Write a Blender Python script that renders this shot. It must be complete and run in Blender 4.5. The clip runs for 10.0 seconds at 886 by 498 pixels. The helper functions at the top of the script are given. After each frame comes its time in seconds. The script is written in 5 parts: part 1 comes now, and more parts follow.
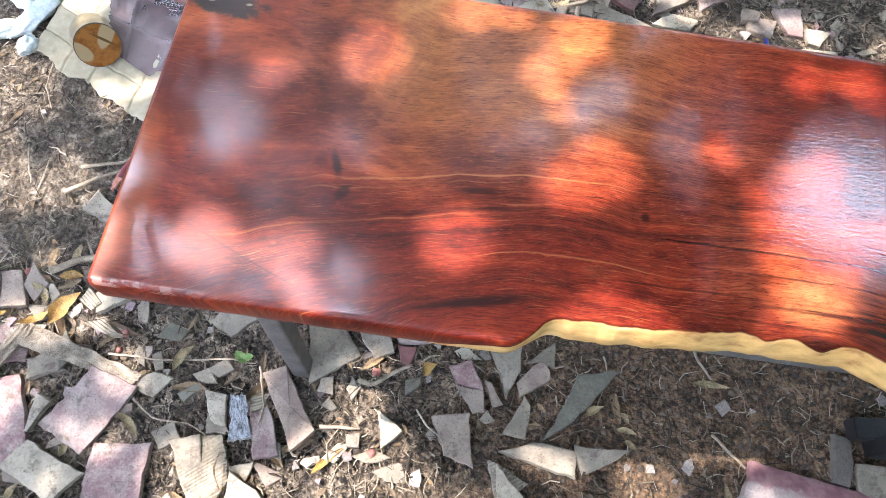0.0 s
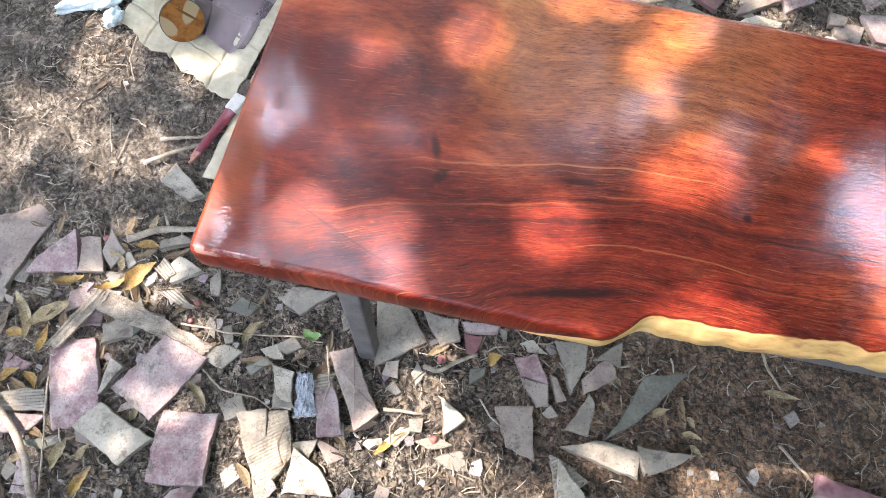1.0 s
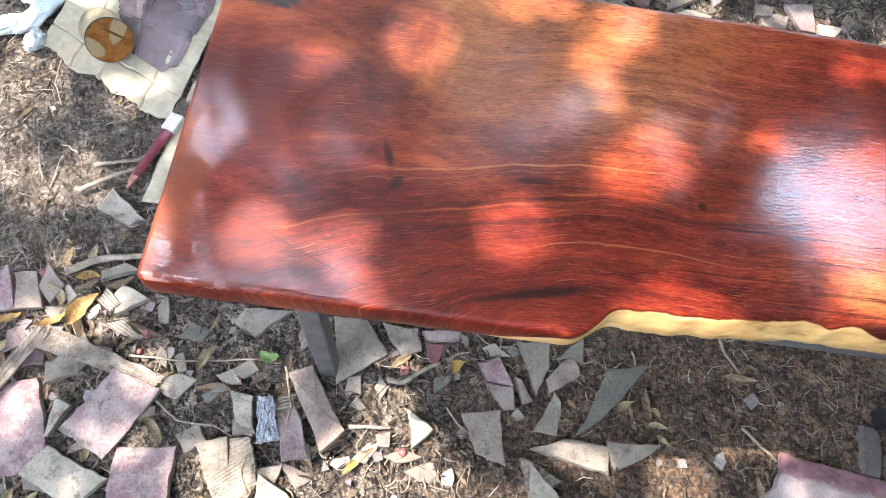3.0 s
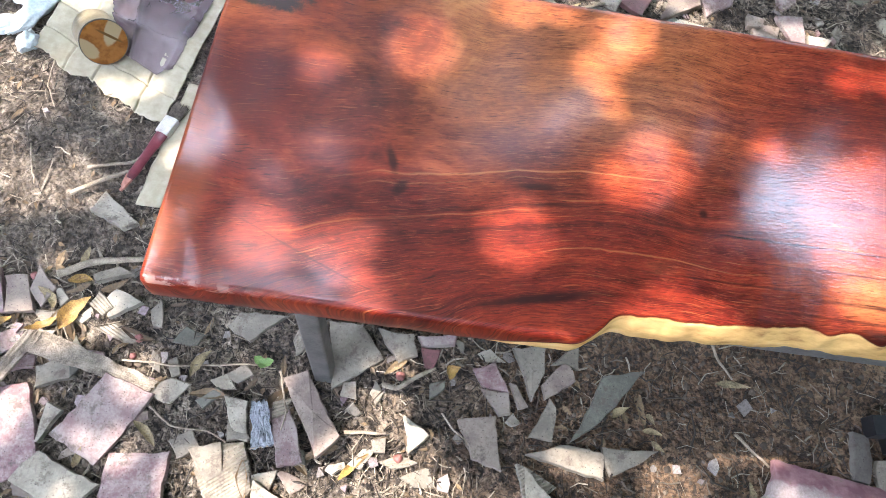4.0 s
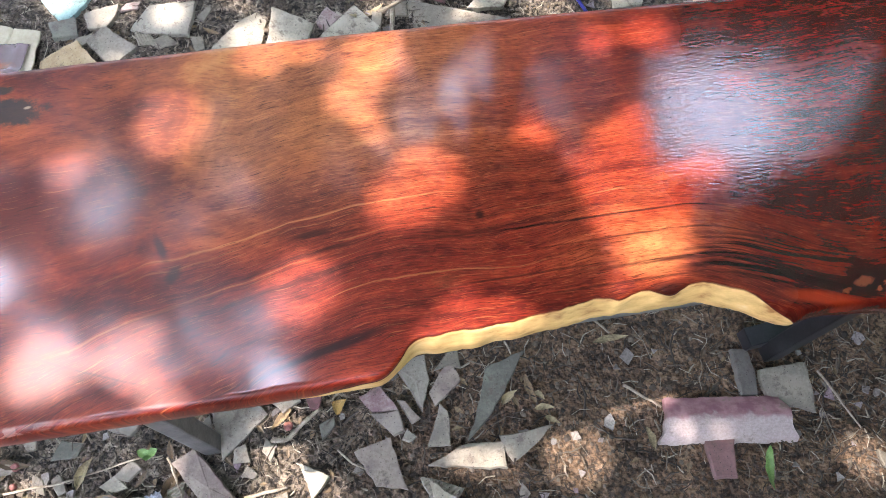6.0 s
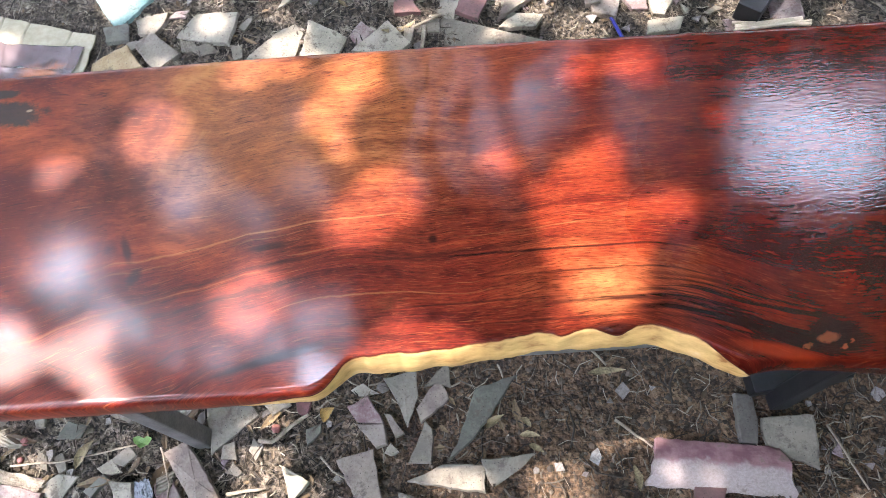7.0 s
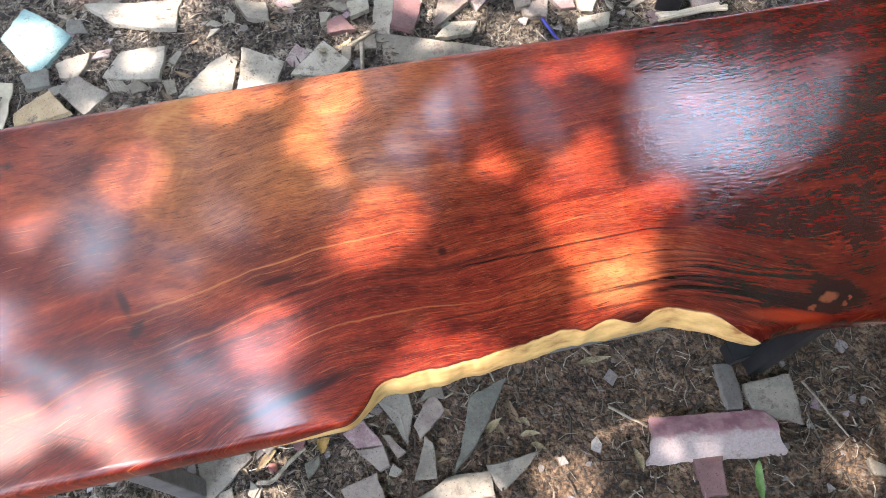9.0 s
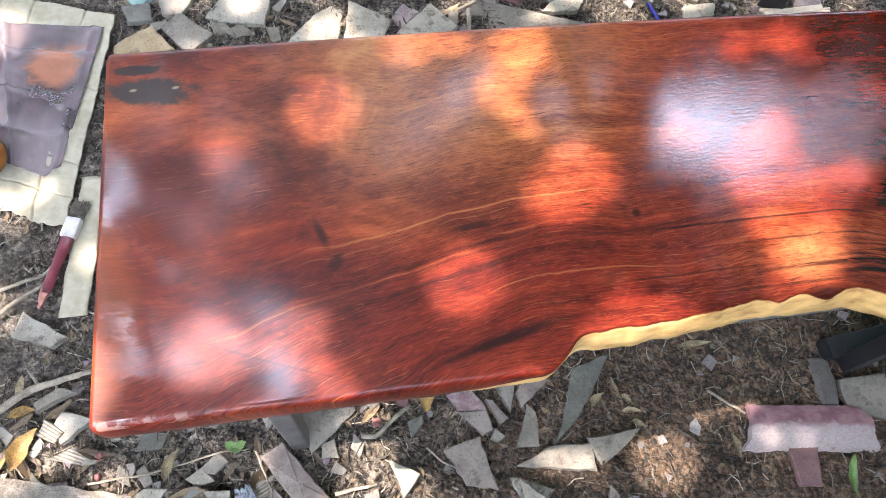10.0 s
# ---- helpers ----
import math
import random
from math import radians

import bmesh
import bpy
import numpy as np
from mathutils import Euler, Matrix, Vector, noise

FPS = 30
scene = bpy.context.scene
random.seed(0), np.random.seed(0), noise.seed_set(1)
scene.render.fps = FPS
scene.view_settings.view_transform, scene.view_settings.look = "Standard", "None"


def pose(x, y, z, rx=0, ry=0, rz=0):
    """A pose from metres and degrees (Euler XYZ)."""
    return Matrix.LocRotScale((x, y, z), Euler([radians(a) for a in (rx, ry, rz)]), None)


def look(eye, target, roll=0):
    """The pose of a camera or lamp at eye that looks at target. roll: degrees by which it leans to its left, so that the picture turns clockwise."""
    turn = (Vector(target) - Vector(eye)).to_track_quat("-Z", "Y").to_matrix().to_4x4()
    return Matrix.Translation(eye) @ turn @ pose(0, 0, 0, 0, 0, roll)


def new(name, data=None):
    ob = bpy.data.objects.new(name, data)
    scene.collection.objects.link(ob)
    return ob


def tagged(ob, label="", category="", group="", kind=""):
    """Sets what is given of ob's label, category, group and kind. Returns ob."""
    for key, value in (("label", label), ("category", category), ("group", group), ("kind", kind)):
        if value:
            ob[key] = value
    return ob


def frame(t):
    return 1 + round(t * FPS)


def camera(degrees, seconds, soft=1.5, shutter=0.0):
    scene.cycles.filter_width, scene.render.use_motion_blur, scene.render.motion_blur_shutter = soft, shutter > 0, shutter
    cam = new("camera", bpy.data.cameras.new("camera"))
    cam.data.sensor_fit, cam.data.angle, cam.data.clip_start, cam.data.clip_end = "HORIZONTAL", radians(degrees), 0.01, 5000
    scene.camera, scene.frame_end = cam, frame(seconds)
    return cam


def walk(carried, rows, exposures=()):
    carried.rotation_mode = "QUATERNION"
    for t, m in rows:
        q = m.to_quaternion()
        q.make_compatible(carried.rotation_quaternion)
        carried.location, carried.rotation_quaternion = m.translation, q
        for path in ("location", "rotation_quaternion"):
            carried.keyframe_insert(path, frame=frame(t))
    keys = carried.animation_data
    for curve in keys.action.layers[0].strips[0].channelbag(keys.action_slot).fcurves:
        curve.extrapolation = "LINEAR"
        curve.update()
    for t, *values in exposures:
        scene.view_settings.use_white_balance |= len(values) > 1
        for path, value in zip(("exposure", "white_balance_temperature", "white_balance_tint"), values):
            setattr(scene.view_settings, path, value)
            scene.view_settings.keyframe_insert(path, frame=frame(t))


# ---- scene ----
cam = camera(63.8, 10.0, soft=0.55)
PATH = [
    (0, (0.318, -0.548, 1.05), (0.29, 0.24, -0.788), 6.3),
    (0.5, (0.261, -0.561, 1.036), (0.192, 0.233, -0.798), 7.3),
    (1, (0.261, -0.564, 1.043), (0.147, 0.194, -0.804), 3.7),
    (1.5, (0.321, -0.54, 1.058), (0.273, 0.249, -0.779), 3.2),
    (2, (0.385, -0.507, 1.06), (0.418, 0.297, -0.771), 2.7),
    (2.5, (0.339, -0.536, 1.045), (0.377, 0.266, -0.786), 7.5),
    (2.7, (0.294, -0.554, 1.037), (0.31, 0.248, -0.795), 8.6),
    (3.8, (0.219, -0.566, 1.025), (0.316, 0.25, -0.798), 14.0),
    (4, (0.231, -0.565, 1.028), (0.302, 0.26, -0.792), 12.5),
    (4.5, (0.276, -0.545, 1.042), (0.283, 0.297, -0.772), 5.4),
    (5, (0.357, -0.519, 1.064), (0.404, 0.341, -0.741), 5.2),
    (5.5, (0.386, -0.514, 1.061), (0.589, 0.319, -0.745), 7.4),
    (5.7, (0.383, -0.515, 1.057), (0.622, 0.255, -0.774), 6.9),
    (6.8, (0.479, -0.525, 1.068), (0.446, 0.294, -0.756), -6.1),
    (7, (0.515, -0.521, 1.067), (0.481, 0.306, -0.754), -6.1),
    (7.5, (0.597, -0.514, 1.075), (0.583, 0.328, -0.739), -11.3),
    (8, (0.668, -0.5, 1.076), (0.849, 0.337, -0.732), -10.8),
    (8.5, (0.609, -0.502, 1.075), (0.851, 0.309, -0.737), -5.8),
    (9, (0.427, -0.508, 1.068), (0.628, 0.315, -0.743), 1.4),
    (9.5, (0.289, -0.497, 1.051), (0.492, 0.264, -0.788), 5.1),
    (10, (0.221, -0.501, 1.042), (0.477, 0.284, -0.779), 10.5),
]
walk(cam, [(t, look(eye, target, roll)) for t, eye, target, roll in PATH], exposures=[(0, 1.70, 6600, 19), (10, 1.70, 6600, 19)])

# ---- world and sun ----
SUN_WAY = Vector((0.62, -0.03, -1.0)).normalized()      # the way that the sunlight travels
world = bpy.data.worlds.new("sky")
scene.world = world
world.use_nodes = True
wn = world.node_tree.nodes
sky = wn.new("ShaderNodeTexSky")
sky.sky_type = "NISHITA"
sky.sun_disc = False
sky.sun_elevation = math.asin(-SUN_WAY.z)
sky.sun_rotation = math.atan2(-SUN_WAY.x, -SUN_WAY.y)
sky.dust_density = 2.5
haze = wn.new("ShaderNodeVectorMath")                   # even bright tropical haze over the clear sky
haze.operation = "ADD"
haze.inputs[1].default_value = (22.0, 26.6, 34.3)
world.node_tree.links.new(sky.outputs[0], haze.inputs[0])
world.node_tree.links.new(haze.outputs[0], wn["Background"].inputs[0])
wn["Background"].inputs[1].default_value = 0.15
sun = new("sun", bpy.data.lights.new("sun", "SUN"))
sun.data.energy, sun.data.angle, sun.data.color = 5.0, radians(0.53), (1.0, 0.95, 0.86)
sun.matrix_world = Matrix.Translation((-4, 0, 8)) @ SUN_WAY.to_track_quat("-Z", "Y").to_matrix().to_4x4()


# ---- node helpers ----
class Nodes:
    """Short ways to lay shader nodes."""

    def __init__(self, name):
        self.material = bpy.data.materials.new(name)
        self.material.use_nodes = True
        self.tree = self.material.node_tree
        self.bsdf = self.tree.nodes["Principled BSDF"]

    def put(self, kind, inputs=(), **props):
        node = self.tree.nodes.new(kind)
        for key, value in props.items():
            setattr(node, key, value)
        for key, value in dict(inputs).items():
            self.feed(node.inputs[key], value)
        return node

    def feed(self, socket, value):
        if isinstance(value, bpy.types.NodeSocket):
            self.tree.links.new(value, socket)
        else:
            socket.default_value = value

    def place(self):
        return self.put("ShaderNodeTexCoord").outputs["Object"]

    def world(self):
        return self.put("ShaderNodeNewGeometry").outputs["Position"]

    def chance(self):
        return self.put("ShaderNodeObjectInfo").outputs["Random"]

    def island(self):
        return self.put("ShaderNodeNewGeometry").outputs["Random Per Island"]

    def split(self, v):
        return self.put("ShaderNodeSeparateXYZ", {0: v}).outputs

    def join(self, x, y, z):
        return self.put("ShaderNodeCombineXYZ", {0: x, 1: y, 2: z}).outputs[0]

    def scaled(self, v, s):
        return self.put("ShaderNodeVectorMath", {0: v, 1: s}, operation="MULTIPLY").outputs[0]

    def math(self, op, a, b=0.0, clamp=False):
        return self.put("ShaderNodeMath", {0: a, 1: b}, operation=op, use_clamp=clamp).outputs[0]

    def mix_value(self, f, a, b):
        return self.put("ShaderNodeMix", {0: f, 2: a, 3: b}, data_type="FLOAT").outputs[0]

    def noise(self, v, scale, detail=4.0, rough=0.55, warp=0.0):
        return self.put("ShaderNodeTexNoise", {"Vector": v, "Scale": scale, "Detail": detail, "Roughness": rough, "Distortion": warp}).outputs["Fac"]

    def ramp(self, f, *stops):
        node = self.put("ShaderNodeValToRGB", {0: f})
        e = node.color_ramp.elements
        while len(e) < len(stops):
            e.new(0.5)
        for n, (p, c) in enumerate(stops):
            e[n].position = p
            e[n].color = (*c, 1) if hasattr(c, "__len__") else (c, c, c, 1)
        return node.outputs[0]

    def span(self, f, a, b, lo=0.0, hi=1.0, smooth=True):
        return self.put("ShaderNodeMapRange", {0: f, 1: a, 2: b, 3: lo, 4: hi}, interpolation_type="SMOOTHSTEP" if smooth else "LINEAR").outputs[0]

    def mix(self, f, a, b, blend="MIX"):
        node = self.put("ShaderNodeMix", data_type="RGBA", blend_type=blend)
        for socket, value in ((node.inputs[0], f), (node.inputs[6], a), (node.inputs[7], b)):
            if hasattr(value, "__len__") and len(value) == 3:
                value = (*value, 1)
            self.feed(socket, value)
        return node.outputs[2]

    def bump(self, height, strength, distance, below=None):
        node = self.put("ShaderNodeBump", {"Height": height, "Strength": strength, "Distance": distance})
        if below is not None:
            self.feed(node.inputs["Normal"], below)
        return node.outputs[0]

    def blob(self, xyz, cx, cy, rx, ry, turn=0.0, soft=0.5):
        """1 inside an ellipse of the top face, 0 outside, with a soft border."""
        c, s = math.cos(radians(turn)), math.sin(radians(turn))
        dx, dy = self.math("SUBTRACT", xyz[0], cx), self.math("SUBTRACT", xyz[1], cy)
        u = self.math("DIVIDE", self.math("ADD", self.math("MULTIPLY", dx, c), self.math("MULTIPLY", dy, s)), rx)
        v = self.math("DIVIDE", self.math("SUBTRACT", self.math("MULTIPLY", dy, c), self.math("MULTIPLY", dx, s)), ry)
        r = self.math("SQRT", self.math("ADD", self.math("MULTIPLY", u, u), self.math("MULTIPLY", v, v)))
        return self.span(r, 1.0 + soft, 1.0 - soft)

    def done(self, colour, rough=0.8, normal=None, **more):
        b = self.bsdf.inputs
        if hasattr(colour, "__len__") and len(colour) == 3:
            colour = (*colour, 1)
        self.feed(b["Base Color"], colour)
        self.feed(b["Roughness"], rough)
        if normal is not None:
            self.feed(b["Normal"], normal)
        for key, value in more.items():
            self.feed(b[key.replace("_", " ")], value)
        return self.material


# ---- materials ----
def soil_material():
    n = Nodes("soil")
    p = n.world()
    x, y, z = n.split(p)
    broad = n.noise(p, 3.2, 5, 0.6)
    mid = n.noise(p, 22, 5, 0.65)
    fine = n.noise(p, 160, 4, 0.7)
    crumbs = n.put("ShaderNodeTexVoronoi", {"Vector": p, "Scale": 120.0, "Randomness": 1.0}).outputs["Distance"]
    mixed = n.math("ADD", n.math("MULTIPLY", mid, 0.55), n.math("MULTIPLY", fine, 0.45))
    dry = n.ramp(mixed, (0.36, (0.014, 0.011, 0.008)), (0.5, (0.16, 0.128, 0.096)), (0.64, (0.46, 0.385, 0.295)))
    moist = n.ramp(mixed, (0.36, (0.022, 0.014, 0.009)), (0.5, (0.165, 0.100, 0.057)), (0.64, (0.34, 0.225, 0.135)))
    damp = n.math("MULTIPLY", n.span(n.math("ADD", x, n.math("MULTIPLY", broad, 0.5)), 0.35, 0.85), n.span(n.math("SUBTRACT", y, n.math("MULTIPLY", broad, 0.3)), 0.25, -0.2))
    straw = n.noise(n.scaled(p, (40, 260, 40)), 1.0, 2, 0.5, 1.5)
    colour = n.mix(damp, dry, moist)
    colour = n.mix(n.math("MULTIPLY", n.span(straw, 0.62, 0.72), 0.45), colour, (0.30, 0.25, 0.17))
    # near-black noise patches painted in as shade in the gaps between crumbs
    gap_shade = n.math("MULTIPLY", n.span(n.noise(p, 90, 5, 0.75), 0.52, 0.43), n.math("MULTIPLY", n.span(damp, 0.0, 1.0, 0.95, 0.75), n.span(x, -0.30, -0.12, 0.45, 1.0)))
    colour = n.mix(gap_shade, colour, (0.012, 0.009, 0.007))
    high = n.math("ADD", n.math("MULTIPLY", mid, 1.0), n.math("ADD", n.math("MULTIPLY", fine, 0.35), n.math("MULTIPLY", crumbs, -0.25)))
    return n.done(colour, 0.95, n.bump(high, 1.0, 0.04))


def wood_material():
    """Oiled red hardwood: grain that follows the notch of the live edge, sapwood on the raw edge, a knot and stains."""
    n = Nodes("red_hardwood")
    p = n.place()
    x, y, z = n.split(p)
    xyz = (x, y, z)
    wob = n.noise(p, 5.0, 3, 0.5)
    wob2 = n.noise(n.scaled(p, (7, 22, 18)), 1.0, 3, 0.5)
    # grain coordinate across the board
    near = n.span(y, -0.02, -0.36, 0.12, 1.0)
    fall = n.math("MULTIPLY", n.math("MULTIPLY", n.span(x, 0.66, 0.86), n.span(y, -0.19, -0.35)), 1.05)
    bend = n.math("MULTIPLY", n.math("SUBTRACT", n.math("MULTIPLY", n.span(x, 0.08, 0.42), near), fall), 0.078)
    left_fan = n.math("MULTIPLY", n.span(x, 0.22, 0.0), n.span(y, -0.12, -0.36))
    g = n.math("SUBTRACT", y, bend)
    g = n.math("ADD", g, n.math("MULTIPLY", left_fan, 0.03))
    g = n.math("ADD", g, n.math("MULTIPLY", n.math("SUBTRACT", wob, 0.5), n.span(x, 0.50, 0.75, 0.06, 0.028)))
    g = n.math("ADD", g, n.math("MULTIPLY", n.math("SUBTRACT", wob2, 0.5), 0.0028))
    bands = n.noise(n.join(n.math("MULTIPLY", x, 0.9), n.math("MULTIPLY", g, 22), 0.3), 1.0, 3, 0.55)
    streak = n.noise(n.join(n.math("MULTIPLY", x, 3.0), n.math("MULTIPLY", g, 105), 1.7), 1.0, 4, 0.6)
    fibre = n.noise(n.join(n.math("MULTIPLY", x, 42), n.math("MULTIPLY", g, 620), 4.1), 1.0, 3, 0.6)
    pores = n.noise(n.join(n.math("MULTIPLY", x, 90), n.math("MULTIPLY", g, 1300), 9.0), 1.0, 1, 0.5)
    cloudy = n.noise(n.scaled(p, (6, 11, 5)), 1.0, 5, 0.65, 0.8)
    calm = n.math("MULTIPLY", n.span(n.math("ADD", x, n.math("MULTIPLY", wob, 0.2)), 0.52, 0.30), n.span(n.math("ADD", y, n.math("MULTIPLY", x, -0.16)), -0.32, -0.26))
    tone = n.math("ADD", n.math("MULTIPLY", n.mix_value(calm, bands, cloudy), 0.26), n.math("ADD", n.math("MULTIPLY", n.mix_value(calm, streak, cloudy), 0.18), n.math("MULTIPLY", n.mix_value(n.math("MULTIPLY", calm, 0.7), fibre, 0.5), 0.18)))
    figure = n.noise(n.join(n.math("MULTIPLY", x, 30), n.math("MULTIPLY", g, 60), 3.3), 1.0, 4, 0.65, 0.6)
    tone = n.math("ADD", tone, n.math("ADD", n.math("MULTIPLY", cloudy, 0.20), n.math("MULTIPLY", figure, 0.18)))
    red = n.ramp(tone, (0.36, (0.022, 0.003, 0.003)), (0.44, (0.085, 0.009, 0.006)), (0.53, (0.20, 0.022, 0.010)), (0.63, (0.40, 0.072, 0.024)))
    gold = n.ramp(tone, (0.36, (0.040, 0.010, 0.007)), (0.46, (0.15, 0.036, 0.014)), (0.56, (0.32, 0.105, 0.032)), (0.66, (0.50, 0.215, 0.068)))
    crimson = n.ramp(tone, (0.36, (0.017, 0.0018, 0.0014)), (0.48, (0.056, 0.0036, 0.0025)), (0.64, (0.16, 0.0145, 0.0045)))
    golden = n.math("MULTIPLY", n.span(n.math("ADD", y, n.math("MULTIPLY", wob, 0.12)), -0.21, -0.03), n.span(n.math("ADD", x, n.math("MULTIPLY", wob, 0.2)), 0.78, 0.42))
    golden = n.math("MULTIPLY", golden, n.span(n.math("ADD", x, n.math("MULTIPLY", wob, 0.2)), 0.18, 0.40, 0.25, 1.0))
    colour = n.mix(golden, red, gold)
    colour = n.mix(n.span(n.math("ADD", x, n.math("MULTIPLY", wob, 0.16)), 0.70, 0.93), colour, crimson)
    # a lighter gold figure beside the notch, tinted to brighten the sun spot there
    sun_gold = n.math("MULTIPLY", n.blob(xyz, 0.645, -0.245, 0.085, 0.085, 0, 0.6), n.span(cloudy, 0.35, 0.60))
    colour = n.mix(n.math("MULTIPLY", sun_gold, 0.28), colour, gold)
    deep = n.blob((n.math("ADD", x, n.math("MULTIPLY", wob2, 0.02)), n.math("ADD", y, n.math("MULTIPLY", wob, 0.04)), z), 0.060, -0.135, 0.055, 0.042, -12, 0.6)
    colour = n.mix(n.math("MULTIPLY", deep, 0.92), colour, (0.085, 0.008, 0.005))
    # bright yellow centre of a sun spot, painted into the wood colour
    sun_core = n.math("MULTIPLY", n.blob(xyz, 0.652, -0.290, 0.034, 0.022, 12, 0.7), n.span(figure, 0.35, 0.62, 0.3, 1.0))
    colour = n.mix(n.math("MULTIPLY", sun_core, 0.3), colour, (0.62, 0.30, 0.10))
    # sharp fine fibres, lighter and darker
    thread = n.noise(n.join(n.math("MULTIPLY", x, 60), n.math("MULTIPLY", g, 760), 17.0), 1.0, 3, 0.65, 0.4)
    curl = n.noise(n.join(n.math("MULTIPLY", x, 75), n.math("MULTIPLY", g, 150), 5.5), 1.0, 4, 0.65, 0.8)
    lively = n.math("ADD", n.math("MULTIPLY", n.math("SUBTRACT", thread, 0.5), 2.4), n.math("MULTIPLY", n.math("SUBTRACT", curl, 0.5), 1.5))
    much = n.math("MULTIPLY", n.span(x, 0.60, 0.85, 1.0, 0.45), n.span(calm, 0.0, 1.0, 1.0, 0.45))
    colour = n.mix(n.math("MULTIPLY", n.span(lively, 0.05, 0.75), n.math("MULTIPLY", much, 0.55)), colour, n.mix(golden, (0.38, 0.095, 0.032), (0.46, 0.195, 0.060)))
    colour = n.mix(n.math("MULTIPLY", n.span(lively, -0.05, -0.75), n.math("MULTIPLY", much, 0.75)), colour, (0.045, 0.006, 0.004))
    # fine dark pores and pale silky lines
    colour = n.mix(n.math("MULTIPLY", n.span(pores, 0.58, 0.68), n.math("MULTIPLY", n.span(x, 0.60, 0.85, 0.6, 0.2), n.span(calm, 0.0, 1.0, 1.0, 0.35))), colour, (0.03, 0.006, 0.004))
    fleck = n.noise(n.join(n.math("MULTIPLY", x, 9), n.math("MULTIPLY", g, 330), 12.0), 1.0, 2, 0.5)
    colour = n.mix(n.math("MULTIPLY", n.span(fleck, 0.68, 0.76), n.span(x, 0.60, 0.80, 0.3, 0.12)), colour, (0.50, 0.20, 0.07))
    for cx, cy, rx, ry, much in ((0.31, -0.247, 0.13, 0.0016, 0.6), (0.28, -0.257, 0.09, 0.0010, 0.45), (0.27, -0.298, 0.06, 0.0011, 0.4), (0.45, -0.350, 0.09, 0.0010, 0.4), (0.60, -0.280, 0.08, 0.0010, 0.35), (0.16, -0.30, 0.05, 0.0010, 0.4)):
        lined = n.math("MULTIPLY", n.blob((x, n.math("ADD", g, n.math("MULTIPLY", n.math("SUBTRACT", figure, 0.5), 0.006)), z), cx, cy, rx, ry, 0, 0.7), n.span(fleck, 0.40, 0.58, 0.05, 0.75))
        colour = n.mix(n.math("MULTIPLY", lined, much), colour, (0.58, 0.24, 0.08))
    # dark heart streaks along the grain
    dark = (0.018, 0.005, 0.005)
    vein = n.math("MULTIPLY", n.blob((x, g, z), 0.34, -0.302, 0.24, 0.020), n.span(streak, 0.60, 0.42))
    colour = n.mix(n.math("MULTIPLY", vein, 0.42), colour, dark)
    for cx, cy, rx, ry, turn, much in ((0.345, -0.338, 0.050, 0.0045, 14, 0.9), (0.196, -0.218, 0.004, 0.013, 20, 0.85), (0.207, -0.247, 0.005, 0.010, -25, 0.8),
                                       (0.20, -0.285, 0.045, 0.006, 12, 0.55), (0.335, -0.226, 0.018, 0.003, 4, 0.7), (0.494, -0.229, 0.004, 0.004, 0, 0.85),
                                       (0.135, -0.327, 0.07, 0.0009, -22, 0.5), (0.655, -0.331, 0.020, 0.006, 0, 0.85), (0.846, -0.349, 0.026, 0.013, -16, 0.95), (0.806, -0.351, 0.03, 0.005, -24, 0.8), (0.962, -0.344, 0.018, 0.009, 20, 0.6), (1.040, -0.345, 0.030, 0.010, 8, 0.45), (0.93, -0.215, 0.05, 0.008, 4, 0.3),
                                       (0.90, -0.30, 0.06, 0.02, 60, 0.35)):
        colour = n.mix(n.math("MULTIPLY", n.blob((x, n.math("ADD", y, n.math("MULTIPLY", n.math("SUBTRACT", wob2, 0.5), 0.008)), z), cx, cy, rx, ry, turn, 0.6), much), colour, dark)
    arcs = n.math("ADD", y, n.math("MULTIPLY", n.math("SUBTRACT", wob2, 0.5), 0.006))
    arcs = n.math("ADD", arcs, n.math("MULTIPLY", n.span(x, 0.69, 0.86), 0.052))
    for cx, cy, rx, ry, much in ((0.60, -0.248, 0.15, 0.0013, 0.85), (0.66, -0.272, 0.11, 0.0010, 0.7), (0.70, -0.302, 0.10, 0.0022, 0.85), (0.76, -0.312, 0.08, 0.0030, 0.85), (0.52, -0.296, 0.12, 0.0011, 0.6), (0.62, -0.318, 0.09, 0.0012, 0.6)):
        colour = n.mix(n.math("MULTIPLY", n.math("MULTIPLY", n.blob((x, arcs, z), cx, cy, rx, ry, 0, 0.6), n.span(fleck, 0.30, 0.55, 0.35, 1.0)), much), colour, dark)
    # short open pores, as dark scratches along the grain, thicker in some patches
    pore_patch = n.span(n.noise(n.scaled(p, (9, 16, 9)), 1.0, 3, 0.6), 0.38, 0.62, 0.25, 1.0)
    scratch = n.noise(n.join(n.math("MULTIPLY", x, 44), n.math("MULTIPLY", g, 520), 21.0), 1.0, 2, 0.55, 0.3)
    colour = n.mix(n.math("MULTIPLY", n.math("MULTIPLY", n.span(scratch, 0.60, 0.68), pore_patch), n.span(x, 0.62, 0.80, 0.68, 0.32)), colour, (0.022, 0.004, 0.003))
    silk = n.noise(n.join(n.math("MULTIPLY", x, 26), n.math("MULTIPLY", g, 520), 33.0), 1.0, 2, 0.55, 0.3)
    colour = n.mix(n.math("MULTIPLY", n.math("MULTIPLY", n.span(silk, 0.64, 0.70), pore_patch), n.span(x, 0.60, 0.80, 0.32, 0.08)), colour, (0.48, 0.17, 0.06))
